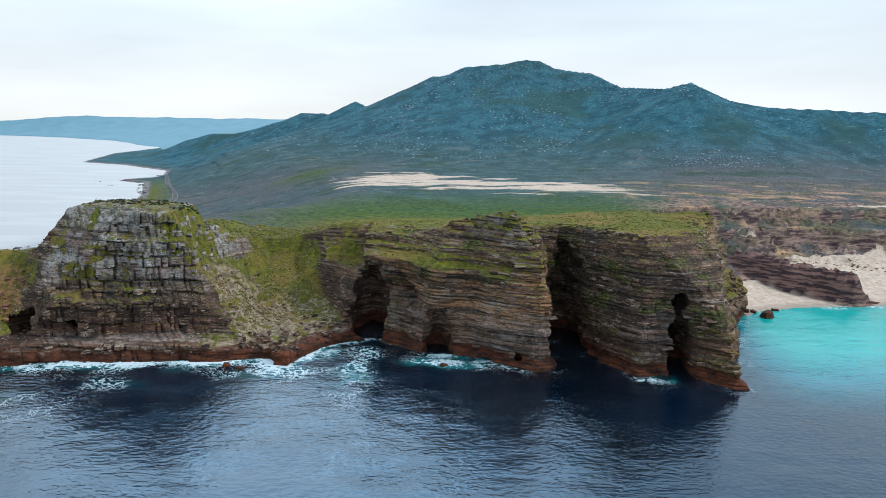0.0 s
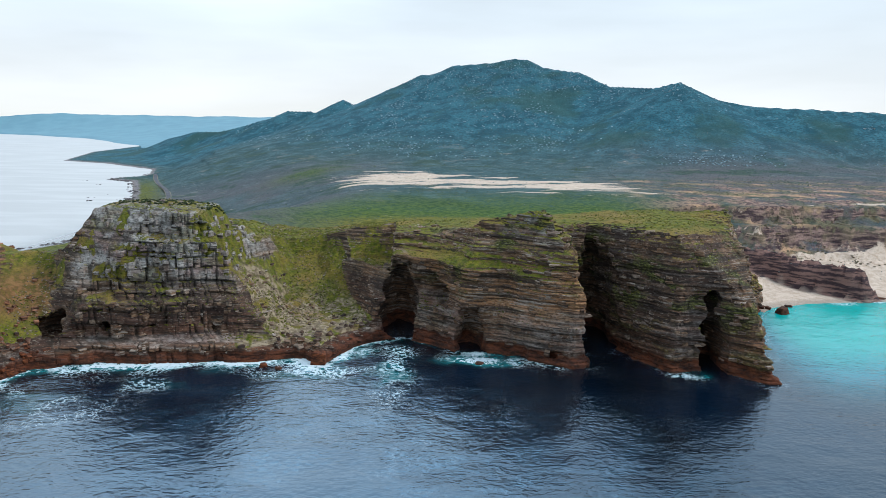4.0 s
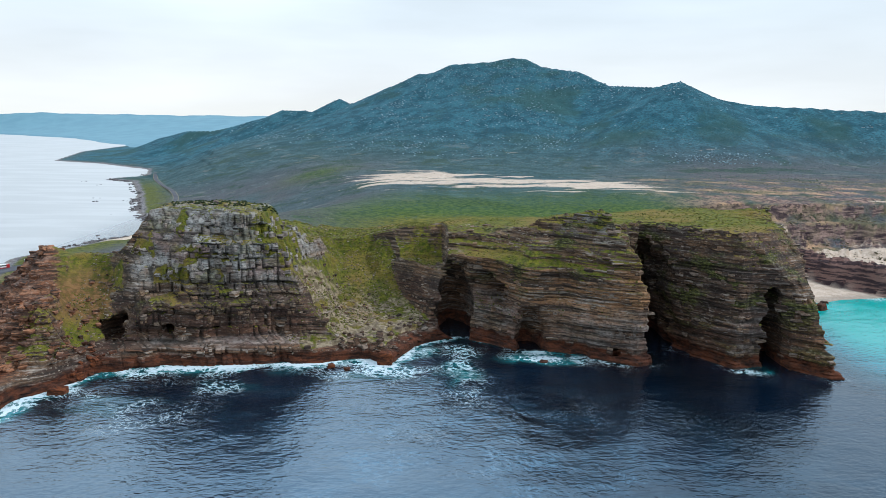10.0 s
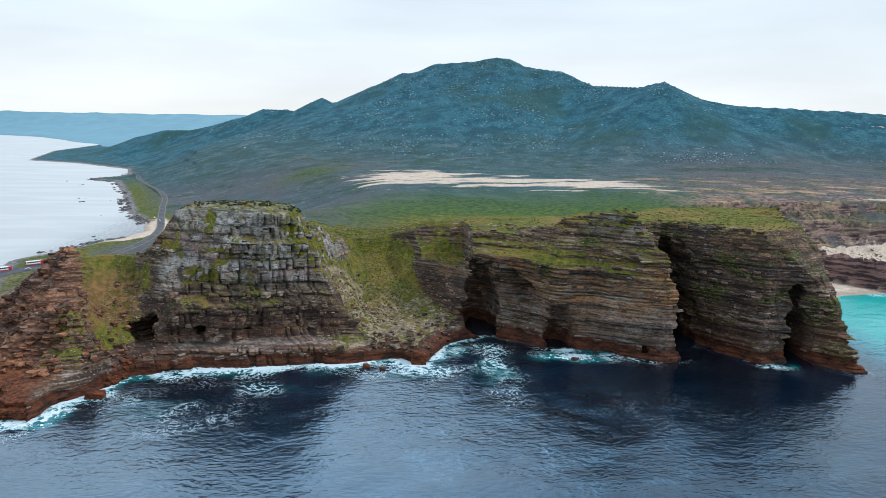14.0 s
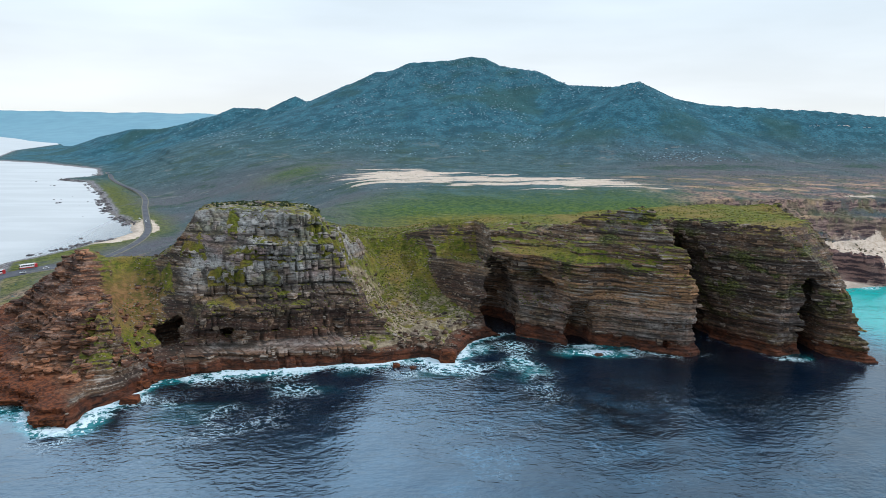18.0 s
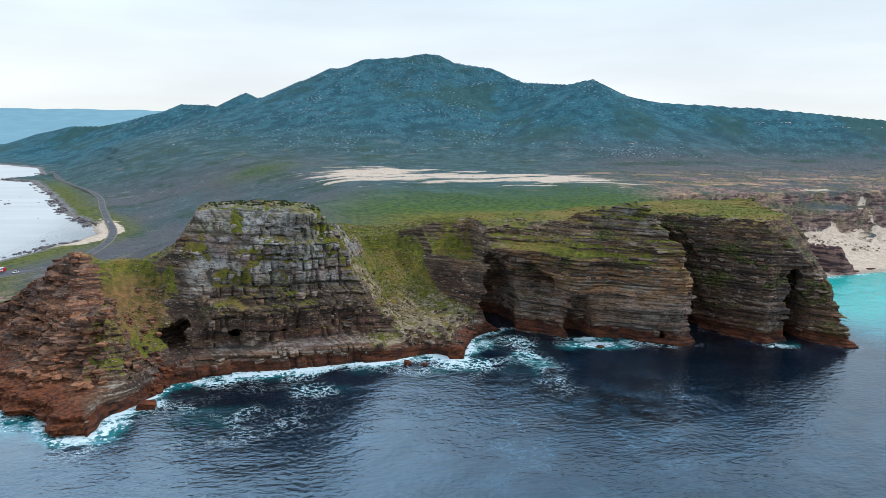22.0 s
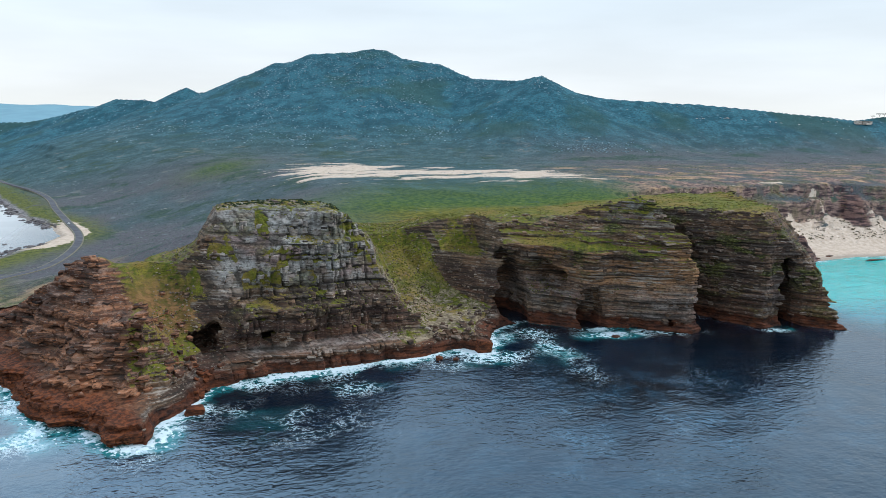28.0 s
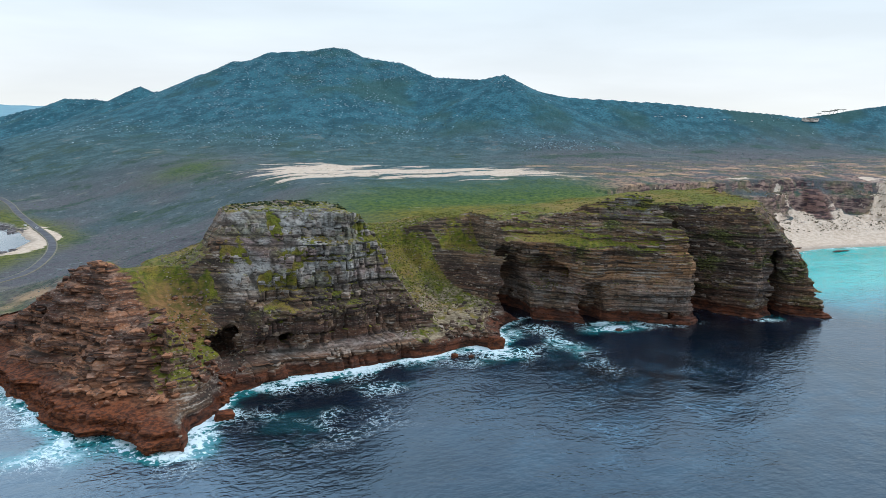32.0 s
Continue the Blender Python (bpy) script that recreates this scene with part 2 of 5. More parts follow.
def cliff_material():
    k = Mat("cliff_rock_and_grass")
    c = rock_colour(k, k.attr("bed"))
    up = k.xyz(k.pos.outputs["Normal"])[2]
    n1, n2 = k.noise(0.05, 4.0), k.noise(0.35, 5.0)
    lift = k.math("ADD", k.math("MULTIPLY_ADD", n1, 0.9, -0.45), k.math("MULTIPLY_ADD", n2, 0.8, -0.4))
    veg = k.math("ADD", k.math("ADD", up, lift), k.attr("veg"))
    g = k.step(veg, 0.78, 1.0)
    grass = k.mix(k.step(n2, 0.35, 0.65), (0.058, 0.078, 0.007), (0.165, 0.158, 0.014))
    grass = k.mix(k.step(k.noise(0.03, 3.0), 0.45, 0.62, 0.0, 0.8), grass, (0.215, 0.145, 0.035))
    grass = k.mix(k.step(k.noise(1.4, 3.0), 0.52, 0.64, 0.0, 0.7), grass, (0.030, 0.036, 0.012))
    grass = k.mix(k.step(k.noise(0.5, 5.0, (1, 1, 1), 0.65), 0.50, 0.62, 0.0, 0.7), grass, (0.135, 0.098, 0.038))
    talus = k.mix(k.step(n2, 0.42, 0.6), (0.15, 0.115, 0.072), (0.31, 0.25, 0.17))
    grass = k.mix(k.math("MULTIPLY", k.attr("scree"), k.step(k.noise(0.16, 4.0), 0.40, 0.58)), grass, talus)
    earth = k.mix(k.step(n2, 0.40, 0.6), (0.085, 0.042, 0.020), (0.22, 0.115, 0.050))
    grass = k.mix(k.math("MULTIPLY", k.attr("soil"), k.step(n2, 0.36, 0.56, 0.35, 0.9)), grass, earth)
    col = k.mix(g, c, grass)
    h = k.noise(0.8, 6.0, (0.5, 0.5, 2.0))
    return k.end(col, 0.9, k.bump(h, 0.9, 0.8), 0.2)


def block_material(name, ruddy, pale=0.0):
    k = Mat(name)
    r = k.random()
    c = rock_colour(k, k.xyz(k.pos.outputs["Position"])[2], k.step(r, 0.6, 1.0, 0.0, 0.45), ruddy, pale)
    c = k.mix(k.step(r, 0.3, 0.0, 0.0, 0.4), c, (0.055, 0.034, 0.026))
    h = k.math("ADD", k.noise(1.1, 6.0, (0.5, 0.5, 2.4)), k.math("MULTIPLY", k.noise(3.0, 3.0), 0.3))
    return k.end(c, 0.9, k.bump(h, 0.9, 0.5), 0.2)


def land_material():
    k = Mat("fynbos_ground")
    p = k.xyz(k.pos.outputs["Position"])
    z = p[2]
    up = k.xyz(k.pos.outputs["Normal"])[2]
    n1, n2, n3 = k.noise(0.006, 4.0), k.noise(0.035, 5.0), k.noise(0.25, 5.0)
    c = k.mix(k.step(n2, 0.38, 0.64), (0.036, 0.080, 0.088), (0.072, 0.128, 0.142))
    c = k.mix(k.math("MULTIPLY", k.attr("mauve"), k.step(n1, 0.36, 0.54, 0.35, 0.92)), c, k.mix(k.step(n3, 0.4, 0.62), (0.088, 0.080, 0.092), (0.150, 0.138, 0.150)))
    c = k.mix(k.step(n3, 0.5, 0.64, 0.0, 0.75), c, (0.028, 0.052, 0.046))
    c = k.mix(k.step(k.noise(0.11, 5.0), 0.61, 0.69, 0.0, 0.7), c, (0.17, 0.19, 0.20))
    # the mountain's scrub with blue distance haze mixed into its colour
    hill_haze = k.mix(k.step(n2, 0.36, 0.62), (0.018, 0.080, 0.110), (0.046, 0.152, 0.196))
    hill_haze = k.mix(k.step(n3, 0.44, 0.62, 0.0, 0.7), hill_haze, (0.020, 0.060, 0.080))
    hill_haze = k.mix(k.step(k.noise(0.10, 6.0, (1, 1, 1.6), 0.62), 0.60, 0.68, 0.0, 0.65), hill_haze, (0.16, 0.26, 0.31))
    hill_haze = k.mix(k.step(n1, 0.50, 0.62, 0.0, 0.7), hill_haze, (0.030, 0.078, 0.070))
    c = k.mix(k.step(k.noise(0.014, 6.0, (1, 1.2, 1), 0.65), 0.53, 0.62, 0.0, 0.8), c, k.mix(k.step(n3, 0.4, 0.6), (0.020, 0.048, 0.038), (0.055, 0.090, 0.062)))
    c = k.mix(k.step(k.noise(0.022, 6.0, (0.9, 1.2, 1), 0.68), 0.60, 0.67, 0.0, 0.6), c, (0.175, 0.165, 0.150))
    c = k.mix(k.attr("hill_haze"), c, hill_haze)
    green = k.mix(k.step(n3, 0.38, 0.6), (0.026, 0.066, 0.012), (0.080, 0.122, 0.020))
    green = k.mix(k.attr("gold"), green, k.mix(k.step(n3, 0.38, 0.62), (0.075, 0.082, 0.010), (0.175, 0.150, 0.022)))
    c = k.mix(k.math("MULTIPLY", k.attr("green"), k.step(n2, 0.26, 0.42)), c, green)
    heath = k.mix(k.step(n3, 0.4, 0.6), (0.105, 0.068, 0.066), (0.33, 0.215, 0.165))
    heath = k.mix(k.step(k.noise(0.02, 5.0), 0.52, 0.60, 0.0, 0.8), heath, (0.52, 0.33, 0.19))
    heath = k.mix(k.step(k.noise(0.028, 6.0, (1, 1, 1), 0.62), 0.46, 0.58, 0.0, 0.85), heath, k.mix(k.step(n3, 0.4, 0.6), (0.045, 0.058, 0.034), (0.115, 0.118, 0.070)))
    c = k.mix(k.math("MULTIPLY", k.attr("heath"), k.step(n2, 0.34, 0.6)), c, heath)
    rock = k.mix(k.step(k.noise(0.12, 5.0, (0.6, 0.6, 2.5)), 0.4, 0.62), (0.060, 0.040, 0.045), (0.29, 0.195, 0.165))
    rock = k.mix(k.step(n2, 0.50, 0.62, 0.0, 0.7), rock, (0.17, 0.135, 0.085))
    beds = k.noise(0.55, 4.0, (0.12, 0.12, 1.0), 0.6)
    rock = k.mix(k.step(beds, 0.48, 0.38, 0.0, 0.8), rock, (0.045, 0.030, 0.036))
    rock = k.mix(k.step(beds, 0.56, 0.64, 0.0, 0.6), rock, (0.38, 0.27, 0.20))
    steep = k.step(k.math("ADD", up, k.math("MULTIPLY_ADD", n3, 0.5, -0.25)), 0.80, 0.64)
    c = k.mix(k.math("MULTIPLY", steep, k.attr("crag")), c, rock)
    sand = k.mix(k.step(n3, 0.3, 0.7), (0.50, 0.385, 0.295), (0.66, 0.545, 0.445))
    sm = k.step(k.math("ADD", k.attr("sand"), k.math("MULTIPLY_ADD", k.noise(0.05, 8.0, (0.4, 2.0, 1), 0.68), 2.4, -1.2)), 0.42, 0.56)
    c = k.mix(sm, c, sand)
    c = k.mix(k.attr("shingle"), c, k.mix(k.step(k.noise(0.4, 5.0), 0.4, 0.6), (0.10, 0.092, 0.10), (0.27, 0.25, 0.255)))
    wet = k.step(z, 1.1, 0.3, 0.0, 0.5)
    c = k.mix(wet, c, (0.20, 0.17, 0.14))
    c = k.mix(k.attr("outcrop"), c, k.mix(k.step(beds, 0.42, 0.58), (0.048, 0.031, 0.034), (0.205, 0.120, 0.100)))
    h = k.math("ADD", n3, k.noise(0.7, 4.0))
    return k.end(c, 0.95, k.bump(h, 0.9, 1.2), 0.15)


def sea_material():
    k = Mat("sea_water")
    n1, n2 = k.noise(0.012, 3.0), k.noise(0.05, 4.0)
    deep = k.mix(k.step(n1, 0.35, 0.65), (0.0010, 0.0034, 0.0082), (0.002, 0.0088, 0.022))
    shal = k.attr("shallow")
    c = k.mix(k.step(shal, 0.02, 0.45), deep, (0.015, 0.19, 0.24))
    c = k.mix(k.step(shal, 0.3, 0.9), c, (0.015, 0.44, 0.41))
    # pale sky glare on the western water, painted into its base colour
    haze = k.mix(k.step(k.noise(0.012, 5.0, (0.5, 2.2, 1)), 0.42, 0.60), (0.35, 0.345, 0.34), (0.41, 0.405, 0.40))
    c = k.mix(k.attr("glare"), c, haze)
    surf = k.math("MULTIPLY", k.attr("surf"), k.step(k.noise(0.055, 4.0, (1, 1, 1), 0.6), 0.36, 0.58, 0.45, 1.2))
    c = k.mix(k.step(surf, 0.10, 0.6, 0.0, 0.85), c, (0.02, 0.21, 0.23))
    web = k.noise(0.22, 7.0, (1, 1, 1), 0.68)
    web2 = k.noise(0.5, 5.0, (1, 1, 1), 0.6)
    lace = k.math("ABSOLUTE", k.math("SUBTRACT", web, 0.5))
    thin = k.step(k.noise(0.035, 3.0), 0.44, 0.60)
    f1 = k.step(k.math("SUBTRACT", k.math("MULTIPLY", surf, 0.13), lace), -0.004, 0.03)
    f2 = k.step(k.math("ADD", surf, k.math("MULTIPLY_ADD", web2, 2.2, -1.1)), 0.60, 0.80)
    foam = k.math("MINIMUM", k.math("MAXIMUM", k.math("MULTIPLY", k.math("MULTIPLY", f1, thin), 0.8), f2), 0.96)
    # bright sky reflection on the open water, mixed into the base colour
    sheen = k.math("MULTIPLY", k.attr("sky_sheen"), k.math("MULTIPLY", k.step(k.noise(0.045, 9.0, (1, 1.3, 1), 0.74), 0.42, 0.62), k.step(web2, 0.36, 0.62, 0.25, 1.0)))
    c = k.mix(sheen, c, (0.030, 0.075, 0.120))
    c = k.mix(foam, c, (0.72, 0.82, 0.86))
    w = k.math("ADD", k.math("MULTIPLY", k.noise(0.10, 2.0, (1, 1.4, 1)), 0.6), k.math("MULTIPLY", k.noise(0.36, 3.0, (0.9, 1.3, 1), 0.55), 1.1))
    rough = k.math("MAXIMUM", k.step(foam, 0.0, 1.0, 0.03, 0.8), k.math("MULTIPLY", k.attr("glare"), 0.42))
    k.put(k.b.inputs["Specular Tint"], k.mix(k.attr("glare"), (0.40, 0.71, 1.0), (1.0, 1.0, 1.0)))
    k.b.inputs["IOR"].default_value = 1.57
    return k.end(c, rough, k.bump(w, k.math("MULTIPLY", k.attr("chop"), k.step(k.noise(0.014, 3.0, (1, 1.5, 1)), 0.35, 0.65, 0.75, 1.25)), 1.6), 1.0)


def plain(name, a, b, scale=1.0, rough=0.85, spec=0.3, metal=0.0, bump=0.0):
    k = Mat(name)
    n = k.noise(scale, 5.0)
    c = k.mix(k.step(n, 0.35, 0.65), a, b)
    return k.end(c, rough, k.bump(n, 0.6, bump) if bump else None, spec, metal)


def varied(name, a, b, scale=0.5, rough=0.9):
    """Colour that changes from clump to clump."""
    k = Mat(name)
    c = k.mix(k.pos.outputs["Random Per Island"], a, b)
    c = k.mix(k.step(k.noise(scale, 4.0), 0.4, 0.65, 0.0, 0.6), c, tuple(0.65 * v for v in a))
    return k.end(c, rough, None, 0.15)


M_CLIFF, M_LAND, M_SEA = cliff_material(), land_material(), sea_material()
M_BLOCK, M_RED, M_CRAG = block_material("brown_sandstone", 0.08), block_material("red_sandstone", 1.0), block_material("grey_quartzite", 0.05, 0.9)

# ---- the coast in plan ----
SOUTH = [(-398, 585), (-372, 500), (-350, 440), (-318, 392), (-303, 356), (-292, 340), (-282, 311), (-270, 296), (-257, 294),
         (-246, 273), (-234, 270), (-231, 290), (-221, 300), (-213, 318), (-184, 328), (-150, 329), (-110, 333), (-86, 338), (-76, 329),
         (-70, 343), (-64, 358), (-50, 371), (-34, 373), (-20, 366), (-10, 350), (14, 348), (30, 336), (48, 328), (56, 330)]
CAPE = [(58, 350), (60, 376), (66, 377), (78, 351), (90, 331), (96, 323), (108, 326), (125, 320), (136, 308), (142, 309), (148, 328),
        (160, 358), (167, 380), (176, 408), (190, 432), (208, 450), (240, 463), (290, 471), (344, 478), (416, 468), (520, 430), (700, 300),
        (1500, -300), (4900, -900)]
NORTH = [(4900, 4900), (-1100, 4900), (-1500, 3700), (-1240, 3000), (-1170, 2420), (-1010, 1910), (-860, 1830), (-668, 1640), (-600, 1440),
         (-640, 1360), (-575, 1310), (-490, 1106), (-455, 1010), (-405, 880), (-364, 812), (-343, 745), (-352, 700)]
COAST = SOUTH + CAPE + NORTH
ROAD = [(-395, 492), (-372, 531), (-338, 570), (-325, 596), (-319, 640), (-319, 690), (-327, 745), (-347, 817), (-376, 920), (-401, 1015), (-440, 1110), (-485, 1204), (-540, 1330), (-600, 1500)]


def coast_distance(x, y, poly=None):
    """Metres inland from the coast (negative: out at sea)."""
    poly = poly or COAST
    best = np.full(x.shape, 1e12)
    inside = np.zeros(x.shape, bool)
    for (ax, ay), (bx, by) in zip(poly, poly[1:] + poly[:1]):
        dx, dy = bx - ax, by - ay
        t = np.clip(((x - ax) * dx + (y - ay) * dy) / (dx * dx + dy * dy), 0, 1)
        best = np.minimum(best, (x - ax - t * dx) ** 2 + (y - ay - t * dy) ** 2)
        if ay != by:
            inside ^= ((ay > y) != (by > y)) & (x < ax + (y - ay) * dx / dy)
    return np.where(inside, 1, -1) * np.sqrt(best)


def road_x(y):
    return np.interp(y, [q[1] for q in ROAD] + [1650, 2400, 3000], [q[0] for q in ROAD] + [-640, -1000, -1150])


RIDGE = [(-1000, 2500, 20), (-845, 2240, 58), (-715, 2111, 83), (-640, 2072, 83), (-467, 1989, 125), (-411, 1960, 148), (-345, 1913, 148), (-312, 1885, 143), (-275, 1850, 153),
         (-242, 1819, 176), (-222, 1805, 164), (-184, 1770, 166), (-145, 1751, 182), (-111, 1746, 207), (-78, 1734, 214), (-42, 1719, 237), (1, 1709, 241), (34, 1700, 258),
         (136, 1660, 264), (175, 1650, 273), (202, 1641, 268), (236, 1618, 250), (305, 1552, 237), (349, 1464, 204), (405, 1349, 197), (440, 1308, 206),
         (480, 1284, 178), (561, 1250, 161), (743, 1202, 156), (840, 1170, 147), (1070, 1120, 130), (1302, 1100, 160), (1600, 1080, 190)]


def ridge_height(x, y):
    """The mountain: the ridge line with flanks that flatten towards the plain."""
    best = np.full(x.shape, -1e9)
    for (ax, ay, az), (bx, by, bz) in zip(RIDGE, RIDGE[1:]):
        dx, dy = bx - ax, by - ay
        t = np.clip(((x - ax) * dx + (y - ay) * dy) / (dx * dx + dy * dy), 0, 1)
        d = np.hypot(x - ax - t * dx, y - ay - t * dy)
        top = az + (bz - az) * t
        best = np.maximum(best, top - 0.48 * d + np.maximum(0, d - 190) * 0.12 + np.maximum(0, d - 420) * 0.10)
    return best


def land_height(x, y):
    """The country behind the headland."""
    s = coast_distance(x, y)
    w = x - road_x(y)
    h = 7.5 + 50 * ease(w, 10, 250) + 0.02 * np.clip(x + 60, -100, 150)
    h = h + 4.0 * fbm(x / 160, y / 160, 4, 3) * ease(w, 10, 120)
    h = h + 0.7 * fbm(x / 22, y / 22, 3, 9) * ease(w, 20, 100)
    # the hollow between the headland's plateau and the dune
    h = h - 7 * np.exp(-((y - 540) / 60) ** 2) * ease(x, -160, 0)
    # the head of the open slope
    h = h - 7 * np.exp(-((x + 100) / 42) ** 2 - ((y - 462) / 55) ** 2)
    m = ridge_height(x, y)
    crest = ease(m, 100, 160)
    m = m + ((6.5 - 4.0 * crest) * fbm(x / 120, y / 120, 5, 21) + 0.9 * fbm(x / 25, y / 25, 3, 31)) * ease(m, 40, 120)
    k = 14.0
    top = np.maximum(h, m) + k * np.log1p(np.exp(-np.abs(h - m) / k)) - 0.25 * k
    # the low western shore
    west = ease(w, 230, 10) * ease(y, 380, 480)
    low = np.where(s < 25, 0.16 * s, 4 + 0.05 * (s - 25)) + 0.8 * fbm(x / 14, y / 14, 3, 12)
    low = low + np.maximum(s - 45, 0) * 0.28 + np.maximum(s - 130, 0) * 3
    top = top * (1 - west) + np.minimum(top, np.maximum(low, -3)) * west
    # the bay: beach, dune slope, two bands of cliff
    prof = np.interp(s + 24 * fbm(x / 48, y / 48, 5, 5) * ease(s, 25, 70), [-20, 0, 38, 55, 86, 93, 98, 118, 124, 155], [-3, 0.2, 3.0, 7, 20, 25, 38, 44, 59, 64]) + np.maximum(s - 155, 0) * 2
    prof = prof + 3.4 * fbm(x / 13, y / 13, 4, 15) * ease(s, 45, 80)
    level = prof / 6.5 + 0.3 * fbm(x / 60, y / 60, 3, 16)
    prof = prof + 6.5 * (ease(level % 1.0, 0.5, 0.95) - level % 1.0) * ease(s, 60, 85) * 0.85
    for ax, ay, bx, by, top_z, wide in ((236, 536, 284, 484, 19, 8), (444, 574, 426, 544, 17, 6)):
        t = np.clip(((x - ax) * (bx - ax) + (y - ay) * (by - ay)) / ((bx - ax) ** 2 + (by - ay) ** 2), 0, 1)
        d = np.hypot(x - ax - t * (bx - ax), y - ay - t * (by - ay)) + 3 * fbm(x / 9, y / 9, 3, 88)
        steps = 5.0 * (hsh(np.floor(x / 6 + 0.4 * vn2(x / 9, y / 9, 90)), np.floor(y / 5), 91) - 0.5)
        prof = np.maximum(prof, top_z + 4 + 3 * fbm(x / 7, y / 7, 3, 89) + steps - 2.2 * np.maximum(d - wide, 0) - 5 * t)
    east = ease(x, 120, 190)
    return np.where(east > 0, top * (1 - east) + np.minimum(top, prof) * east, top), s


# ---- the headland, as solid rock in beds ----
VOX = 0.62
X0, X1, Y0, Y1, Z0, Z1 = -330.0, 200.0, 262.0, 470.0, -2.5, 77.0


def along(x, *pairs):
    return np.interp(x, [p[0] for p in pairs], [p[1] for p in pairs])


def gully(x, y):
    """How far down the grassy gully between spur and peak a place lies (0 to 1), and how far beside it."""
    t = np.clip(((x + 245) * 31 + (y - 378) * -50) / 3461.0, -0.2, 1)
    return t, np.maximum(np.hypot(x + 245 - 31 * t, y - 378 + 50 * t) + 5 * fbm(x / 13, y / 13, 3, 49), 0)


def slope_edge(y):
    """The eastern rim of the open slope."""
    return -63 - 0.53 * (y - 390.6)


def head_top(x, y):
    """Height of the headland's top before the cliffs cut it."""
    base, _ = land_height(x, np.maximum(y, 440.0))
    plate = 58 + 0.065 * (x + 20)
    t = np.clip(plate, 50, 66)
    east = ease(x, -125, -85)
    h = base * (1 - east) + t * east
    h = h - 6 * np.exp(-((x + 98) / 32) ** 2) * ease(y, 420, 440)
    h = h + ease(y, 440, 456) * (base - h)
    # the castle-like peak
    d = np.hypot(np.maximum(np.abs(x + 175) - 23, 0), np.maximum(np.abs(y - 378) - 25, 0)) + 2.5 * fbm(x / 14, y / 14, 3, 46)
    d = np.maximum(d, 0)
    h = np.maximum(h, 71.8 - 0.075 * np.maximum(np.abs(x + 178) - 8, 0) + 0.9 * fbm(x / 7, y / 7, 2, 45) - (0.02 * np.minimum(d, 8) ** 2 + 1.6 * np.clip(d - 8, 0, 10) + 0.75 * np.maximum(d - 18, 0)))
    d = np.hypot(np.maximum(np.abs(x + 141) - 9, 0), np.maximum(np.abs(y - 388) - 20, 0)) + 2 * fbm(x / 8, y / 8, 3, 53)
    h = np.maximum(h, 58.5 - 1.2 * np.maximum(d, 0))
    # the spur of red rock and its neck
    d = np.hypot((x + 265) * 1.0, (y - 382) * 0.85)
    h = np.maximum(h, 48.5 - 0.78 * np.maximum(d - 6, 0))
    d = np.hypot(np.maximum(np.abs(x + 236) - 18, 0), (y - 378))
    h = np.maximum(h, 45 - 0.7 * np.maximum(d - 5, 0))
    # the knob on the cave buttress
    d = np.hypot(np.maximum(np.abs(x - 26) - 12, 0), np.maximum(np.abs(y - 363) - 6, 0))
    h = np.maximum(h, 72.5 - 0.5 * d)
    h = h + 0.7 * fbm(x / 9, y / 9, 3, 44)
    # the open slope between the peak and the cave buttress, and the green knob of rock beside it
    e = np.maximum(-97 - x + 0.15 * (y - 360) + 7 * fbm(x / 18, y / 18, 4, 47), 0)
    flank = 6 + 0.7 * e + 0.015 * e * e
    slope = np.maximum(6.2 - 0.169 * (x + 63) + 0.5525 * (y - 390.6), 5.0 + 0.10 * (y - 332)) + 1.4 * fbm(x / 20, y / 20, 4, 48)
    wall = 2.4 * np.maximum(x - slope_edge(y) - 1.5 + 1.5 * fbm(x / 10, y / 10, 3, 50), 0)
    bench = 36 + 1.1 * np.maximum(y - 420, 0) + 2.0 * fbm(x / 11, y / 11, 3, 51)
    rise = np.maximum(np.maximum(slope, np.minimum(slope + wall, bench)), flank)
    h = np.minimum(h, rise + 200 * (1 - ease(x, -34, -46)) + 20 * ease(y, 428, 462))
    d = np.hypot((x + 73) * 0.8, y - 443) + 2 * fbm(x / 6, y / 6, 3, 52)
    h = np.maximum(h, 51 - 1.1 * np.maximum(d - 5, 0))
    # the grassy gully between the spur and the peak
    t, off = gully(x, y)
    h = np.minimum(h, 44.5 - 38.5 * t + 0.055 * np.minimum(off, 18) ** 2 + 1.1 * np.maximum(off - 18, 0) + 200 * (x < -262))
    # the low toe of the cape
    p = (y - 316) * 0.8 + (134 - x) * 0.6
    toe = 24.5 + 1.1 * np.maximum(p, 0)
    h = np.where((x > 92) & (y < 400), np.minimum(h, toe), h)
    return np.where(y > 466, base - 0.6, h)


CAVES = [  # middle, half sizes
    ((-1, 353, 5), (7, 16, 19)), ((-40, 389, 10), (11, 25, 31)), ((-20, 376, 27), (18, 14, 9)),
    ((117.5, 336, 6), (6.5, 28, 33)), ((-214, 350, 13), (10, 12, 6.5)), ((-207, 352, 17), (8, 9, 5)), ((-176, 352, 15), (14, 12, 5)), ((-257, 338, 34), (7, 7, 4.5)),
    ((68, 376, 14), (10.5, 34, 50)), ((22, 342, 1), (5, 6, 8)), ((-151, 350, 18), (5, 5, 4)), ((40, 338, 2), (4, 5, 7)), ((-168, 351, 27), (9, 4, 2.5)),
]


def bed_edges(seed, low, high):
    return -80 + np.cumsum(np.random.default_rng(seed).uniform(low, high, 200))


THIN_BEDS, THICK_BEDS = bed_edges(3, 1.0, 3.0), bed_edges(4, 1.9, 7.4)


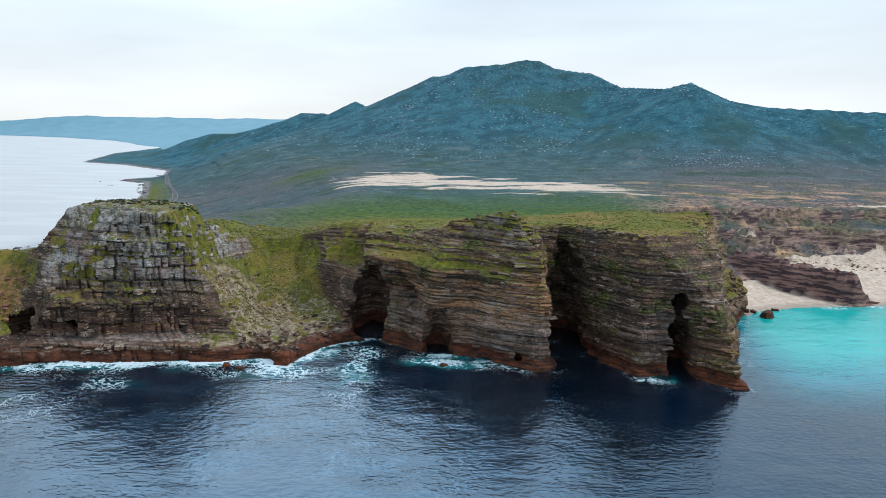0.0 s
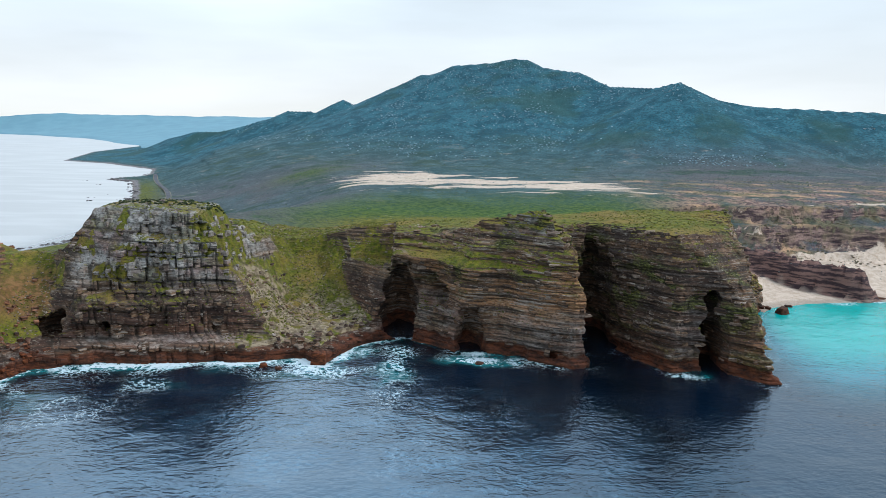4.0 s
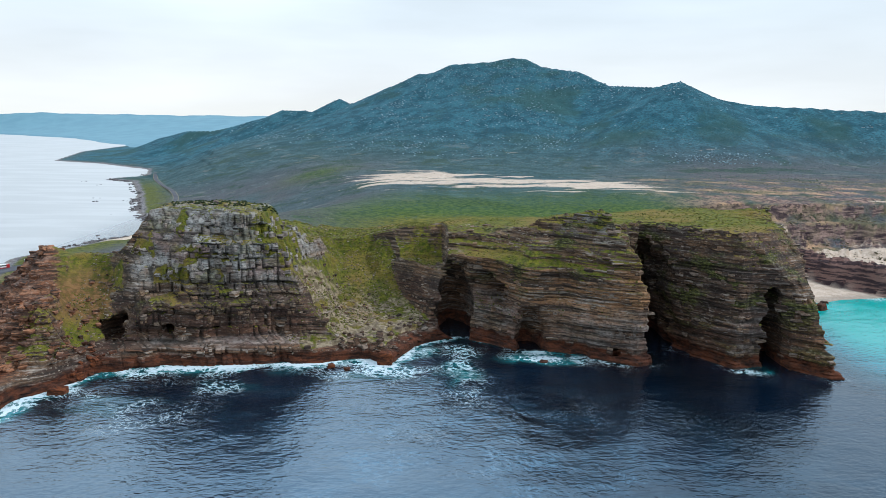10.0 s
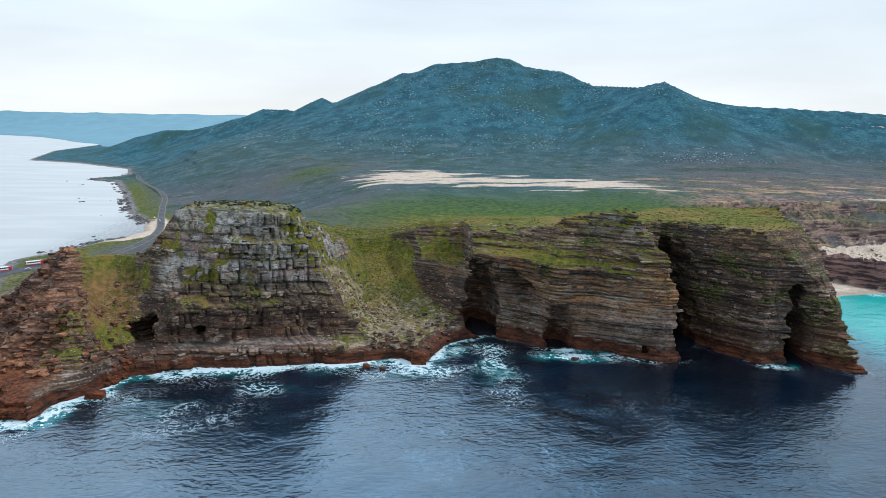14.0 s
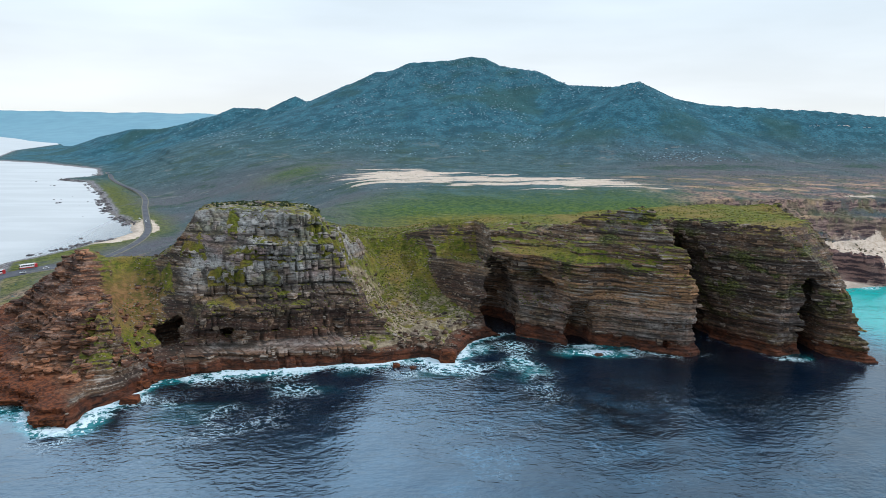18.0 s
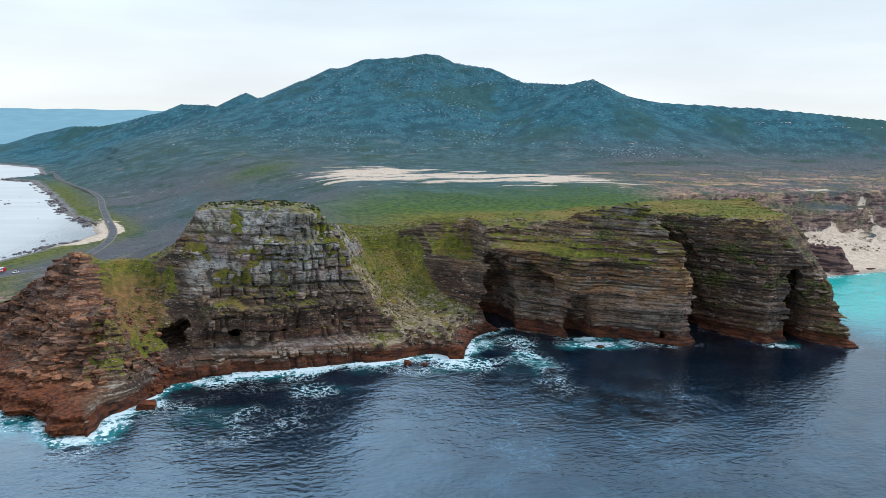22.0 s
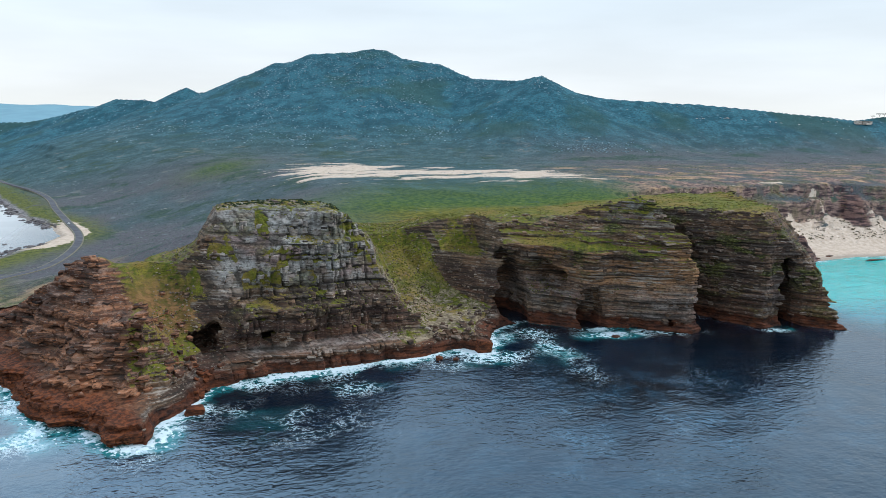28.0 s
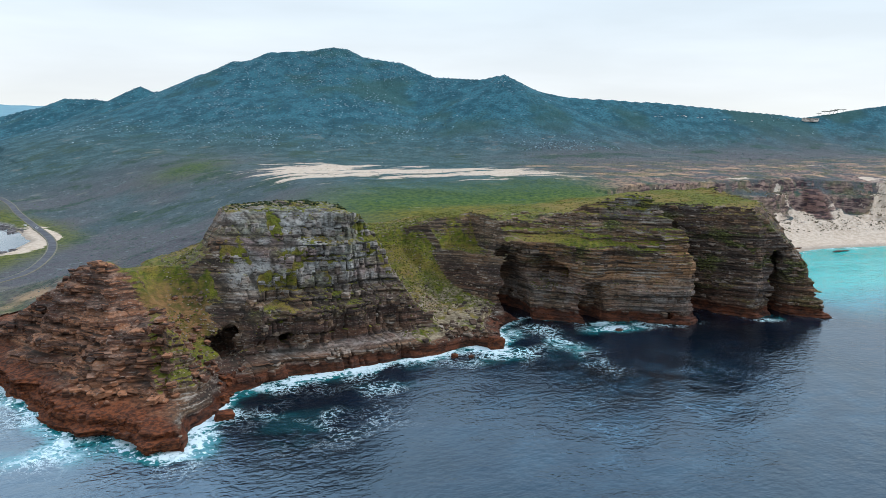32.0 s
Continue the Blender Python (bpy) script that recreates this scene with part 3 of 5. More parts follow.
def bedding(x, y, z):
    """Height within the pile of beds, which fold gently and dip towards the small cave."""
    return z + 1.6 * fbm(x / 45, y / 45, 2, 7) + 0.02 * x + 0.08 * (y - 350) + 0.10 * np.clip(x + 45, 0, 42)


def joint_axis(x, y):
    return 0.83 * x + 0.56 * y + 4.5 * fbm(x / 17, y / 17, 3, 75)


def in_bed(b, edges):
    """Which bed, and how far from its nearer face."""
    i = np.clip(np.searchsorted(edges, b), 1, len(edges) - 1)
    return i, np.minimum(b - edges[i - 1], edges[i] - b)


def joints(j, wide, key):
    """Which block along a bed, and how far from the nearer joint."""
    v = (j + 13 * hsh(key, 3)) / wide
    v = v * (0.7 + 0.8 * hsh(key, 8)) + 0.42 * np.sin(v * 1.3 + 5 * hsh(key, 6)) + 0.25 * np.sin(v * 3.7 + 9 * hsh(key, 7))
    return np.floor(v), np.minimum(v % 1.0, 1 - v % 1.0) * wide


def build_headland():
    xs = np.arange(X0, X1, VOX)
    ys = np.arange(Y0, Y1, VOX)
    zs = np.arange(Z0, Z1, VOX)
    gx, gy = np.meshgrid(xs, ys, indexing="ij")
    s = coast_distance(gx, gy)
    s = s + 2.2 * fbm(gx / 16, gy / 16, 4, 2)
    top = head_top(gx, gy)
    ne = ease(gx + (gy - 320) * -0.35, 128, 140)
    bench = along(gx, (-320, 8), (-262, 12), (-244, 13), (-229, 6), (-205, 7), (-180, 7), (-140, 7.5), (-115, 7), (-92, 6), (-70, 6), (-52, 4), (-40, 1), (200, 0.5))
    q1 = along(gx, (-300, 0.8), (-262, 0.85), (-240, 0.8), (-237, 0.4), (-226, 0.4), (-217, 0.22), (-200, 0.06), (-150, 0.05), (-128, 0.2), (-114, 0.3), (-95, 0.2), (-62, 0.2), (-50, 0.25), (-30, 0.2), (-10, 0.14), (20, 0.10), (60, 0.05), (115, 0.06), (140, 0.2))
    q2 = along(gx, (-300, 0.9), (-240, 0.9), (-237, 0.5), (-226, 0.5), (-217, 0.28), (-200, 0.06), (-150, 0.04), (-128, 0.15), (-114, 0.3), (-95, 0.3), (-62, 0.4), (-50, 1.2), (-30, 1.3), (-10, 0.75), (20, 0.40), (45, 0.25), (60, 0.08), (80, 0.1), (112, 0.2), (140, 0.6))
    q1, q2 = q1 * (1 - ne) + 0.55 * ne, q2 * (1 - ne) + 0.65 * ne
    rocky = along(gx, (-300, 1.0), (-240, 0.9), (-239, 0.35), (-228, 0.5), (-219, 0.95), (-128, 1), (-114, 0.45), (-100, 0.22), (-66, 0.25), (-52, 0.9), (-40, 1), (200, 1)) * (1 - 0.4 * ne)
    rocky = rocky * (0.12 + 0.88 * ease(gully(gx, gy)[1], 6, 13))
    rocky = np.maximum(rocky, ease(gx - slope_edge(gy), 0, 4) * ease(gx, -100, -80))
    peak = ease(gx, -227, -214) * ease(gx, -112, -130)
    cliffs = ease(gx, -46, -34) * (1 - 0.8 * ease(gx, 25, 60))
    gorge = (vn2(gx / 19, gy / 40, 71) + 0.5 * vn2(gx / 9, gy / 30, 72)) * (1 + 0.9 * peak)
    low_wall = along(gx, (-300, 6.5), (-235, 7), (-215, 5), (-200, 8), (-130, 8.5), (-110, 5.5), (-95, 4), (-60, 3.5), (-40, 8), (200, 8))
    tier = 5 * fbm(gx / 34, gy / 34, 3, 73) + 0.05 * gx
    warp = bedding(gx, gy, 0.0)
    jx = joint_axis(gx, gy)
    jy = -0.56 * gx + 0.83 * gy
    field = np.empty((len(xs), len(ys), len(zs)), np.float32)
    for k, z in enumerate(zs):
        zb = low_wall
        zw = z + tier
        zt = 5.6 * (np.floor(zw / 5.6) + ease(zw / 5.6 % 1.0, 0.55, 1.0)) - tier
        zt = np.where(rocky > 0.6, zt, z)
        inset = np.where(z < zb, 0.3 * z, 0.3 * zb + bench * np.clip((z - zb) / 2.0, 0, 1) + np.maximum(0, np.minimum(zt, 42) - zb) * q1 + np.maximum(0, zt - 42) * q2)
        inset = inset + peak * (5.0 * ease(z + 0.9 * tier, 49, 50.5) + 4.0 * ease(z - 0.8 * tier, 37, 39.5) + 5.0 * ease(z + 0.4 * tier, 25, 26.5) - 3.5 * ease(z, 13, 18) * ease(z, 31, 25) * ease(gx, -150, -190))
        inset = inset + cliffs * (3.5 * ease(z + tier, 45, 47) + 2.5 * ease(z + tier, 56, 58) - 2.5 * ease(z + tier, 36, 41) * ease(z + tier, 46, 44))
        d1 = s - inset + (peak + cliffs) * gorge * 2.6 * ease(z, 6, 14)
        d2 = (top - z) * 0.8
        d0 = np.minimum(d1, d2)
        near = np.abs(d0) < 7
        x, y, r = gx[near], gy[near], rocky[near]
        b = z + warp[near]
        j, j2, pk = jx[near], jy[near], peak[near]
        sp = ease(x, -228, -240)
        thick = np.floor(b / 6.7)
        disp = (2.6 - 1.4 * pk) * (hsh(thick, 11) - 0.5) + 2.2 * vn3(x / 13, y / 13, z / 15, 23) + 0.8 * vn2(j / 7.5, j2 / 7.5 + 0.02 * z, 17)
        # thin even beds in the sea cliffs, a few joints
        i, off = in_bed(b, THIN_BEDS)
        key = np.floor(i / (3 - sp))
        col, gap = joints(j, 8.5 - 3.0 * sp, key)
        ledge = (2.6 - 1.1 * ease(x, 70, 110)) * (hsh(i, 5) - 0.5) * (0.5 + 0.7 * vn2(j / 22, i * 7.3, 19)) + (0.8 + 1.2 * sp) * (hsh(key, col, np.floor(j2 / 8), 6) - 0.5)
        ledge = ledge - 0.9 * np.clip(1 - off / 0.55, 0, 1) * (hsh(i, 9) > 0.3) - (0.9 + 0.7 * sp) * np.clip(1 - gap / 0.6, 0, 1) * (hsh(key, col, 12) > 0.45 - 0.2 * sp)
        # thick beds broken into upright blocks on the peak
        i, off = in_bed(b, THICK_BEDS)
        col, gap = joints(j, 4.6, i)
        block = 1.1 * (hsh(i, 15) - 0.5) + 2.1 * (hsh(i, col, np.floor(j2 / 5), 16) - 0.5)
        block = block - 1.9 * np.clip(1 - off / 0.85, 0, 1) * (hsh(i, np.floor(col / 3), 19) > 0.48) - 2.3 * np.clip(1 - gap / 0.85, 0, 1) * (hsh(i, col, 20) > 0.24)
        disp = disp + ledge * (1 - pk) + block * pk
        disp = disp + 0.5 * (hsh(np.floor(b / 0.95), np.floor(j / 2.3), np.floor(j2 / 2.6), 7) - 0.5)
        d1n = d1[near] + disp * (0.15 + 0.85 * r) * np.where(x < -236, 1.35, 1.0)
        crag = (hsh(np.floor(j / 3.2), np.floor(j2 / 3.4), 61) - 0.5) * 2.4 * r * np.exp(-np.abs(d1n) / 9)
        d2n = d2[near] + crag + 0.25 * disp * r
        d = np.minimum(d1n, d2n)
        lay = d0.astype(np.float32)
        lay[near] = d
        step = np.zeros_like(d0)
        step[near] = disp
        for (cx, cy, cz), (rx, ry, rz) in CAVES:
            if abs(z - cz) < rz * 1.3:
                i0, i1 = np.searchsorted(xs, (cx - rx * 1.5, cx + rx * 1.5))
                j0, j1 = np.searchsorted(ys, (cy - ry * 1.5, cy + ry * 1.5))
                w = (slice(i0, i1), slice(j0, j1))
                e = np.sqrt(((gx[w] - cx) / rx) ** 2 + ((gy[w] - cy) / ry) ** 2 + ((z - cz) / rz) ** 2)
                lay[w] = np.minimum(lay[w], (e - 1) * min(rx, ry, rz) + 0.35 * step[w] + 2.5 * vn3(gx[w] / 7, gy[w] / 7, np.full(e.shape, z / 7), 25))
        field[:, :, k] = lay
    return surface(field, xs, ys, zs)


def surface(f, xs, ys, zs):
    """The skin of a solid field: one point in each cell that it crosses, joined by quads."""
    inside = f > 0
    a = inside[:-1, :-1, :-1]
    mixed = np.zeros(a.shape, np.uint8)
    for i in (0, 1):
        for j in (0, 1):
            for k in (0, 1):
                mixed += inside[i:i + a.shape[0], j:j + a.shape[1], k:k + a.shape[2]]
    cells = np.argwhere((mixed > 0) & (mixed < 8))
    index = np.full(a.shape, -1, np.int32)
    index[tuple(cells.T)] = np.arange(len(cells))
    pos, cnt = np.zeros((len(cells), 3)), np.zeros(len(cells))
    corners = {o: f[cells[:, 0] + o[0], cells[:, 1] + o[1], cells[:, 2] + o[2]] for o in [(i, j, k) for i in (0, 1) for j in (0, 1) for k in (0, 1)]}
    for o, fo in corners.items():
        for ax in range(3):
            if o[ax]:
                continue
            e = list(o)
            e[ax] = 1
            fe = corners[tuple(e)]
            cross = (fo > 0) != (fe > 0)
            t = fo / np.where(cross, fo - fe, 1)
            p = np.tile(np.array(o, float), (len(cells), 1))
            p[:, ax] = t
            pos += np.where(cross[:, None], p, 0)
            cnt += cross
    pos = (cells + pos / cnt[:, None]) * VOX + np.array([xs[0], ys[0], zs[0]])
    quads = []
    for ax in range(3):
        u, v = [(1, 2), (2, 0), (0, 1)][ax]
        n = list(f.shape)
        lo, hi = [slice(1, n[i] - 1) for i in range(3)], [slice(1, n[i] - 1) for i in range(3)]
        lo[ax], hi[ax] = slice(0, n[ax] - 1), slice(1, n[ax])
        p, q = inside[tuple(lo)], inside[tuple(hi)]
        for flip, hitm in ((False, p & ~q), (True, q & ~p)):
            c = np.argwhere(hitm)
            c[:, u] += 1
            c[:, v] += 1
            du, dv = np.eye(3, dtype=int)[u], np.eye(3, dtype=int)[v]
            four = [c - du - dv, c - dv, c, c - du]
            if flip:
                four = four[::-1]
            quads.append(np.stack([index[tuple(w.T)] for w in four], 1))
    quads = np.concatenate(quads)
    return pos, quads[(quads >= 0).all(1)]


def skin(name, verts, faces, material, smooth=False, **attrs):
    me = bpy.data.meshes.new(name)
    used = np.unique(faces)
    back = np.zeros(len(verts), np.int64)
    back[used] = np.arange(len(used))
    verts, faces = verts[used], back[faces]
    me.from_pydata(verts, [], faces)
    for key, v in attrs.items():
        me.attributes.new(key, "FLOAT", "POINT").data.foreach_set("value", np.asarray(v, np.float32)[used])
    me.polygons.foreach_set("use_smooth", np.full(len(me.polygons), smooth))
    me.materials.append(material)
    me.update()
    return new(name, me)


HV, HF = build_headland()
HX, HY, HZ = HV.T
VEG = along(HX, (-300, -0.42), (-245, -0.25), (-240, 0.35), (-228, 0.32), (-215, 0.12), (-199, 0.05), (-125, 0.05), (-110, 0.25), (-60, 0.28), (-48, 0.0), (-20, -0.08), (60, -0.14), (90, -0.18), (200, -0.14)) + 0.35 * ease(HZ, 56, 66) * ease(HX, -100, -80)
GO = gully(HX, HY)[1]
VEG = VEG + 0.55 * ease(GO, 15, 7) * ease(HZ, 6, 12)
OPEN = ease(HX, -128, -116) * ease(HX, -50, -62)
VEG = VEG - 1.2 * ease(HZ, 13 - 5.5 * OPEN, 7 - 2.5 * OPEN) + 0.3 * ease(HY, 395, 430) + 0.5 * ease(HX - 0.35 * (HY - 320), 132, 142) * ease(HZ, 8, 16)
VEG = VEG + 0.5 * np.exp(-((HZ - 48) / 6) ** 2) * ease(HX, -40, -15) * ease(HX, 90, 55) - 0.30 * ease(HZ, 40, 25) * ease(HX, -60, -45)
PK = ease(HX, -227, -214) * ease(HX, -120, -130)
KNOB = ease(HX - slope_edge(HY), 0, 4) * ease(HX, -46, -50) * ease(HX, -95, -85)
VEG = VEG - 0.8 * np.exp(-((HX + 72) / 8) ** 2 - ((HY - 438) / 6) ** 2) - 0.7 * KNOB * ease(HZ, 38, 31) - 0.2 * KNOB * ease(HY, 441, 435) + 1.5 * np.exp(-((HX + 58) / 8) ** 2 - ((HY - 417) / 7) ** 2) * ease(HZ, 29, 33)  - 0.5 * KNOB * ease(HZ, 31, 27)
VEG = VEG + PK * (-0.12 + 0.22 * np.exp(-((HZ - 51) / 2.5) ** 2) + 0.1 * np.exp(-((HZ - 40) / 2) ** 2) + 1.0 * ease(fbm(HX / 8, HZ / 13, 3, 92), 0.04, 0.34) * ease(HZ, 28, 40))
MOSS = ease(HX, -50, -40) * (0.25 + 0.75 * ease(HZ, 22, 46)) + 0.6 * ease(HX, 60, 70) + 0.5 * PK * ease(HZ, 10, 40)
TALUS = (HX + HY - 261 - 0.45 * (28 - HZ) + 6 * fbm(HX / 12, HY / 12, 3, 93)) / 1.41
ON_FLANK = ease(HX, -136, -124) * ease(HX, -72, -88) * ease(HZ, 44, 34)
VEG = VEG + ON_FLANK * (0.7 * ease(TALUS, -17, -11) * ease(HZ, 6, 9) - 0.5 * ease(TALUS, -13, -18))
SCREE = 2.2 * np.exp(-(TALUS / (7 + 0.55 * np.clip(40 - HZ, 0, 40))) ** 2) * ON_FLANK + 0.5 * np.exp(-((HX + 80) / 25) ** 2) * ease(HZ, 30, 12)
VEG = VEG + 1.0 * OPEN * ease(HZ, 5.0, 7.5) * ease(HZ, 18, 12)
SCREE = SCREE + 1.3 * OPEN * ease(HZ, 17, 9) * ease(HX - 0.6 * (HY - 360), -62, -78)
SOIL = ease(GO, 22, 8) * ease(fbm(HX / 14, HY / 14, 3, 76) - 0.03 * (HX + 222), -0.2, 0.25) * ease(HZ, 44, 30) + 0.4 * ease(fbm(HX / 16, HY / 9, 3, 96), 0.1, 0.4) * ease(HX, -112, -98) * ease(HX, -55, -66)
# where shade is painted dark: lower peak, cape wall, gully, knob, alcove
SHADE_STAIN = ease(HX, -212, -200) * ease(HX, -108, -120) * ease(HZ + 10 * fbm(HX / 22, HY / 22, 3, 78) + 0.18 * np.abs(HX + 160), 44, 30) * ease(HZ, 9, 12) + ease(HX, 58, 68) * ease(HX + 8 * fbm(HX / 9, HZ / 9, 3, 79), 150, 120) * 0.75
VEG = VEG - 0.3 * np.exp(-((HX + 213) / 9) ** 2) * ease(HZ, 32, 24)
SHADE_STAIN = np.clip(SHADE_STAIN + 0.9 * np.exp(-((HX + 211) / 11) ** 2) * ease(HZ, 36, 26) + 0.9 * KNOB * ease(HZ, 33, 27) + 0.8 * np.exp(-((HX + 26) / 20) ** 2 - ((HZ - 27) / 7) ** 2) + 0.5 * ease(HX, -46, -40) * ease(HX, 66, 58) * ease(HZ, 11, 7), 0, 1)
RUDDY = ease(HX, -230, -243) + 0.28 * ease(HZ, 34, 14) * ease(HX, -230, -215)
PALE = ease(HX, -214, -200) * ease(HX, -112, -128) * ease(HZ + 8 * fbm(HX / 20, HY / 20, 3, 74), 26, 44) + 0.6 * ease(HX, 4, 30) * ease(HZ, 30, 18) * ease(HX, 70, 60) + 0.8 * ease(HX, 92, 100) * ease(HX, 122, 112) * ease(HZ, 34, 22) + 0.6 * ease(HX, -36, -28) * ease(HX, 0, -10) * ease(HZ, 30, 18) + 0.8 * ease(HX, -205, -190) * ease(HX, -98, -106) * ease(HZ, 8, 9.5) * ease(HZ, 13, 11)
RUST = ease(HX, -45, -25) * ease(HX, 75, 60) * ease(HZ, 14, 24) * ease(HZ, 52, 42) + 0.3 * ease(HX, 60, 75)
PALE = np.clip(PALE + 0.8 * np.exp(-((HX - 31) / 14) ** 2) * ease(HZ, 58, 63), 0, 1)
BLOCKY = ease(HX, -214, -200) * ease(HX, -112, -128) + 0.45 * ease(HX, -232, -245) + 0.25 * ease(HX, -60, -45)
BED = bedding(HX, HY, HZ)


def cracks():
    """Open joints and partings: crevice shade and dark soil, put into the colour."""
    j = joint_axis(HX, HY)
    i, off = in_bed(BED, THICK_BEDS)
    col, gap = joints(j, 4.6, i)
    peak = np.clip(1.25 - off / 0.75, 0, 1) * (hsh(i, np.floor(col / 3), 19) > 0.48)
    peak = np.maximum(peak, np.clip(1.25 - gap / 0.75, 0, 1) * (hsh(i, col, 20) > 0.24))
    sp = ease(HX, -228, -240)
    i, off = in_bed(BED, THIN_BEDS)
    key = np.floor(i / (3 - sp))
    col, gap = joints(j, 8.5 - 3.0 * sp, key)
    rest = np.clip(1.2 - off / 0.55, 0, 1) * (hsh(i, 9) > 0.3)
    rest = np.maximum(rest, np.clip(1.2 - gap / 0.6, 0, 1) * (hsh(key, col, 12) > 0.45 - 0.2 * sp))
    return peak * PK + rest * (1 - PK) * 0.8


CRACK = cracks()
HCX = HX[HF].mean(1)
HEADLAND = {}
for name, lo, hi, label, cat in (
        ("rock_spur", -999, -233, "stepped spur of reddish-brown sandstone running down into surf", "rock spur"),
        ("rock_peak", -233, -121, "blocky grey sandstone peak with grassy ledges above the sea", "rocky peak"),
        ("grassy_slope", -121, -47, "steep yellow-green grassy slope with scree between two cliffs", "hillside"),
        ("cave_buttress", -47, 64, "layered brown sandstone sea cliff with caves and grassy top", "sea cliff"),
        ("cape_buttress", 64, 999, "dark layered sea cliff ending in a low rocky toe", "sea cliff")):
    ob = skin(name, HV, HF[(HCX >= lo) & (HCX < hi)], M_CLIFF, False, veg=VEG, scree=SCREE, ruddy=RUDDY, pale=PALE, rust=RUST, blocky=BLOCKY, shade_stain=SHADE_STAIN, moss=np.clip(MOSS, 0, 1), bed=BED, crack=CRACK, soil=np.clip(SOIL, 0, 1))
    HEADLAND[name] = tagged(ob, label, cat)


# ---- things made in bmesh ----
def part(name, bm, material, parent=None, label=""):
    """Links a bmesh as one mesh object, under a thing or a part."""
    me = bpy.data.meshes.new(name)
    bm.to_mesh(me)
    bm.free()
    me.materials.append(material)
    ob = new(name, me)
    ob.parent = parent
    if label:
        ob["label"] = label
    return ob


def add_box(bm, x0, y0, z0, x1, y1, z1, bevel=0.0):
    m = Matrix.LocRotScale(((x0 + x1) / 2, (y0 + y1) / 2, (z0 + z1) / 2), None, (x1 - x0, y1 - y0, z1 - z0))
    got = bmesh.ops.create_cube(bm, size=1, matrix=m)["verts"]
    if bevel:
        edges = list({e for v in got for e in v.link_edges})
        bmesh.ops.bevel(bm, geom=edges, offset=bevel, segments=1, profile=0.6, affect="EDGES")


def rough_block(rng, jitter=0.16, bevel=0.12):
    """A quarried-looking block of unit size with broken corners."""
    bm = bmesh.new()
    add_box(bm, -0.5, -0.5, -0.5, 0.5, 0.5, 0.5)
    for v in bm.verts:
        v.co += Vector([rng.uniform(-jitter, jitter) for _ in range(3)])
    bmesh.ops.bevel(bm, geom=bm.edges[:], offset=bevel, segments=1, affect="EDGES")
    return bm


def block_meshes(name, material, count, seed, jitter=0.16):
    rng = random.Random(seed)
    out = []
    for _ in range(count):
        bm = rough_block(rng, jitter, rng.uniform(0.05, 0.13))
        me = bpy.data.meshes.new(name)
        bm.to_mesh(me)
        bm.free()
        me.materials.append(material)
        out.append(me)
    return out


GREY_BLOCKS, RED_BLOCKS, CRAG_BLOCKS = block_meshes("rock_block", M_BLOCK, 9, 5), block_meshes("rock_block", M_RED, 9, 6), block_meshes("rock_block", M_CRAG, 9, 7)


def face_data():
    p = HV[HF]
    n = np.cross(p[:, 2] - p[:, 0], p[:, 3] - p[:, 1])
    n /= np.maximum(np.linalg.norm(n, axis=1, keepdims=True), 1e-9)
    return p.mean(1), n


FC, FN = face_data()


def lay_blocks(owner, lo, hi, count, meshes, seed, z_range=(3, 72), size=1.0, upright=1.0):
    """Jointed blocks standing proud of a cliff, laid in its beds."""
    rng = np.random.default_rng(seed)
    ok = np.flatnonzero((FC[:, 0] > lo) & (FC[:, 0] < hi) & (FC[:, 2] > z_range[0]) & (FC[:, 2] < z_range[1]) & (np.abs(FN[:, 2]) < 0.6) & (FN[:, 1] < 0.2) & (FC[:, 1] < 410))
    for i in rng.choice(ok, count, replace=False):
        c, n = FC[i], FN[i]
        w, h, d = size * rng.uniform(2.0, 6.0) / upright, size * rng.uniform(1.0, 2.5) * upright, size * rng.uniform(2.4, 4.0)
        turn = math.atan2(n[1], n[0]) + math.pi / 2 + rng.normal(0, 0.12)
        out = rng.uniform(-0.85, -0.4) * d * 0.5
        pos = Vector((c[0] + n[0] * out, c[1] + n[1] * out, c[2]))
        ob = new("rock_block", meshes[int(rng.integers(len(meshes)))])
        ob.matrix_basis = Matrix.LocRotScale(pos, Euler((rng.normal(0, 0.04), rng.normal(-0.035, 0.04), turn)), (w, d, h))
        ob.parent = owner


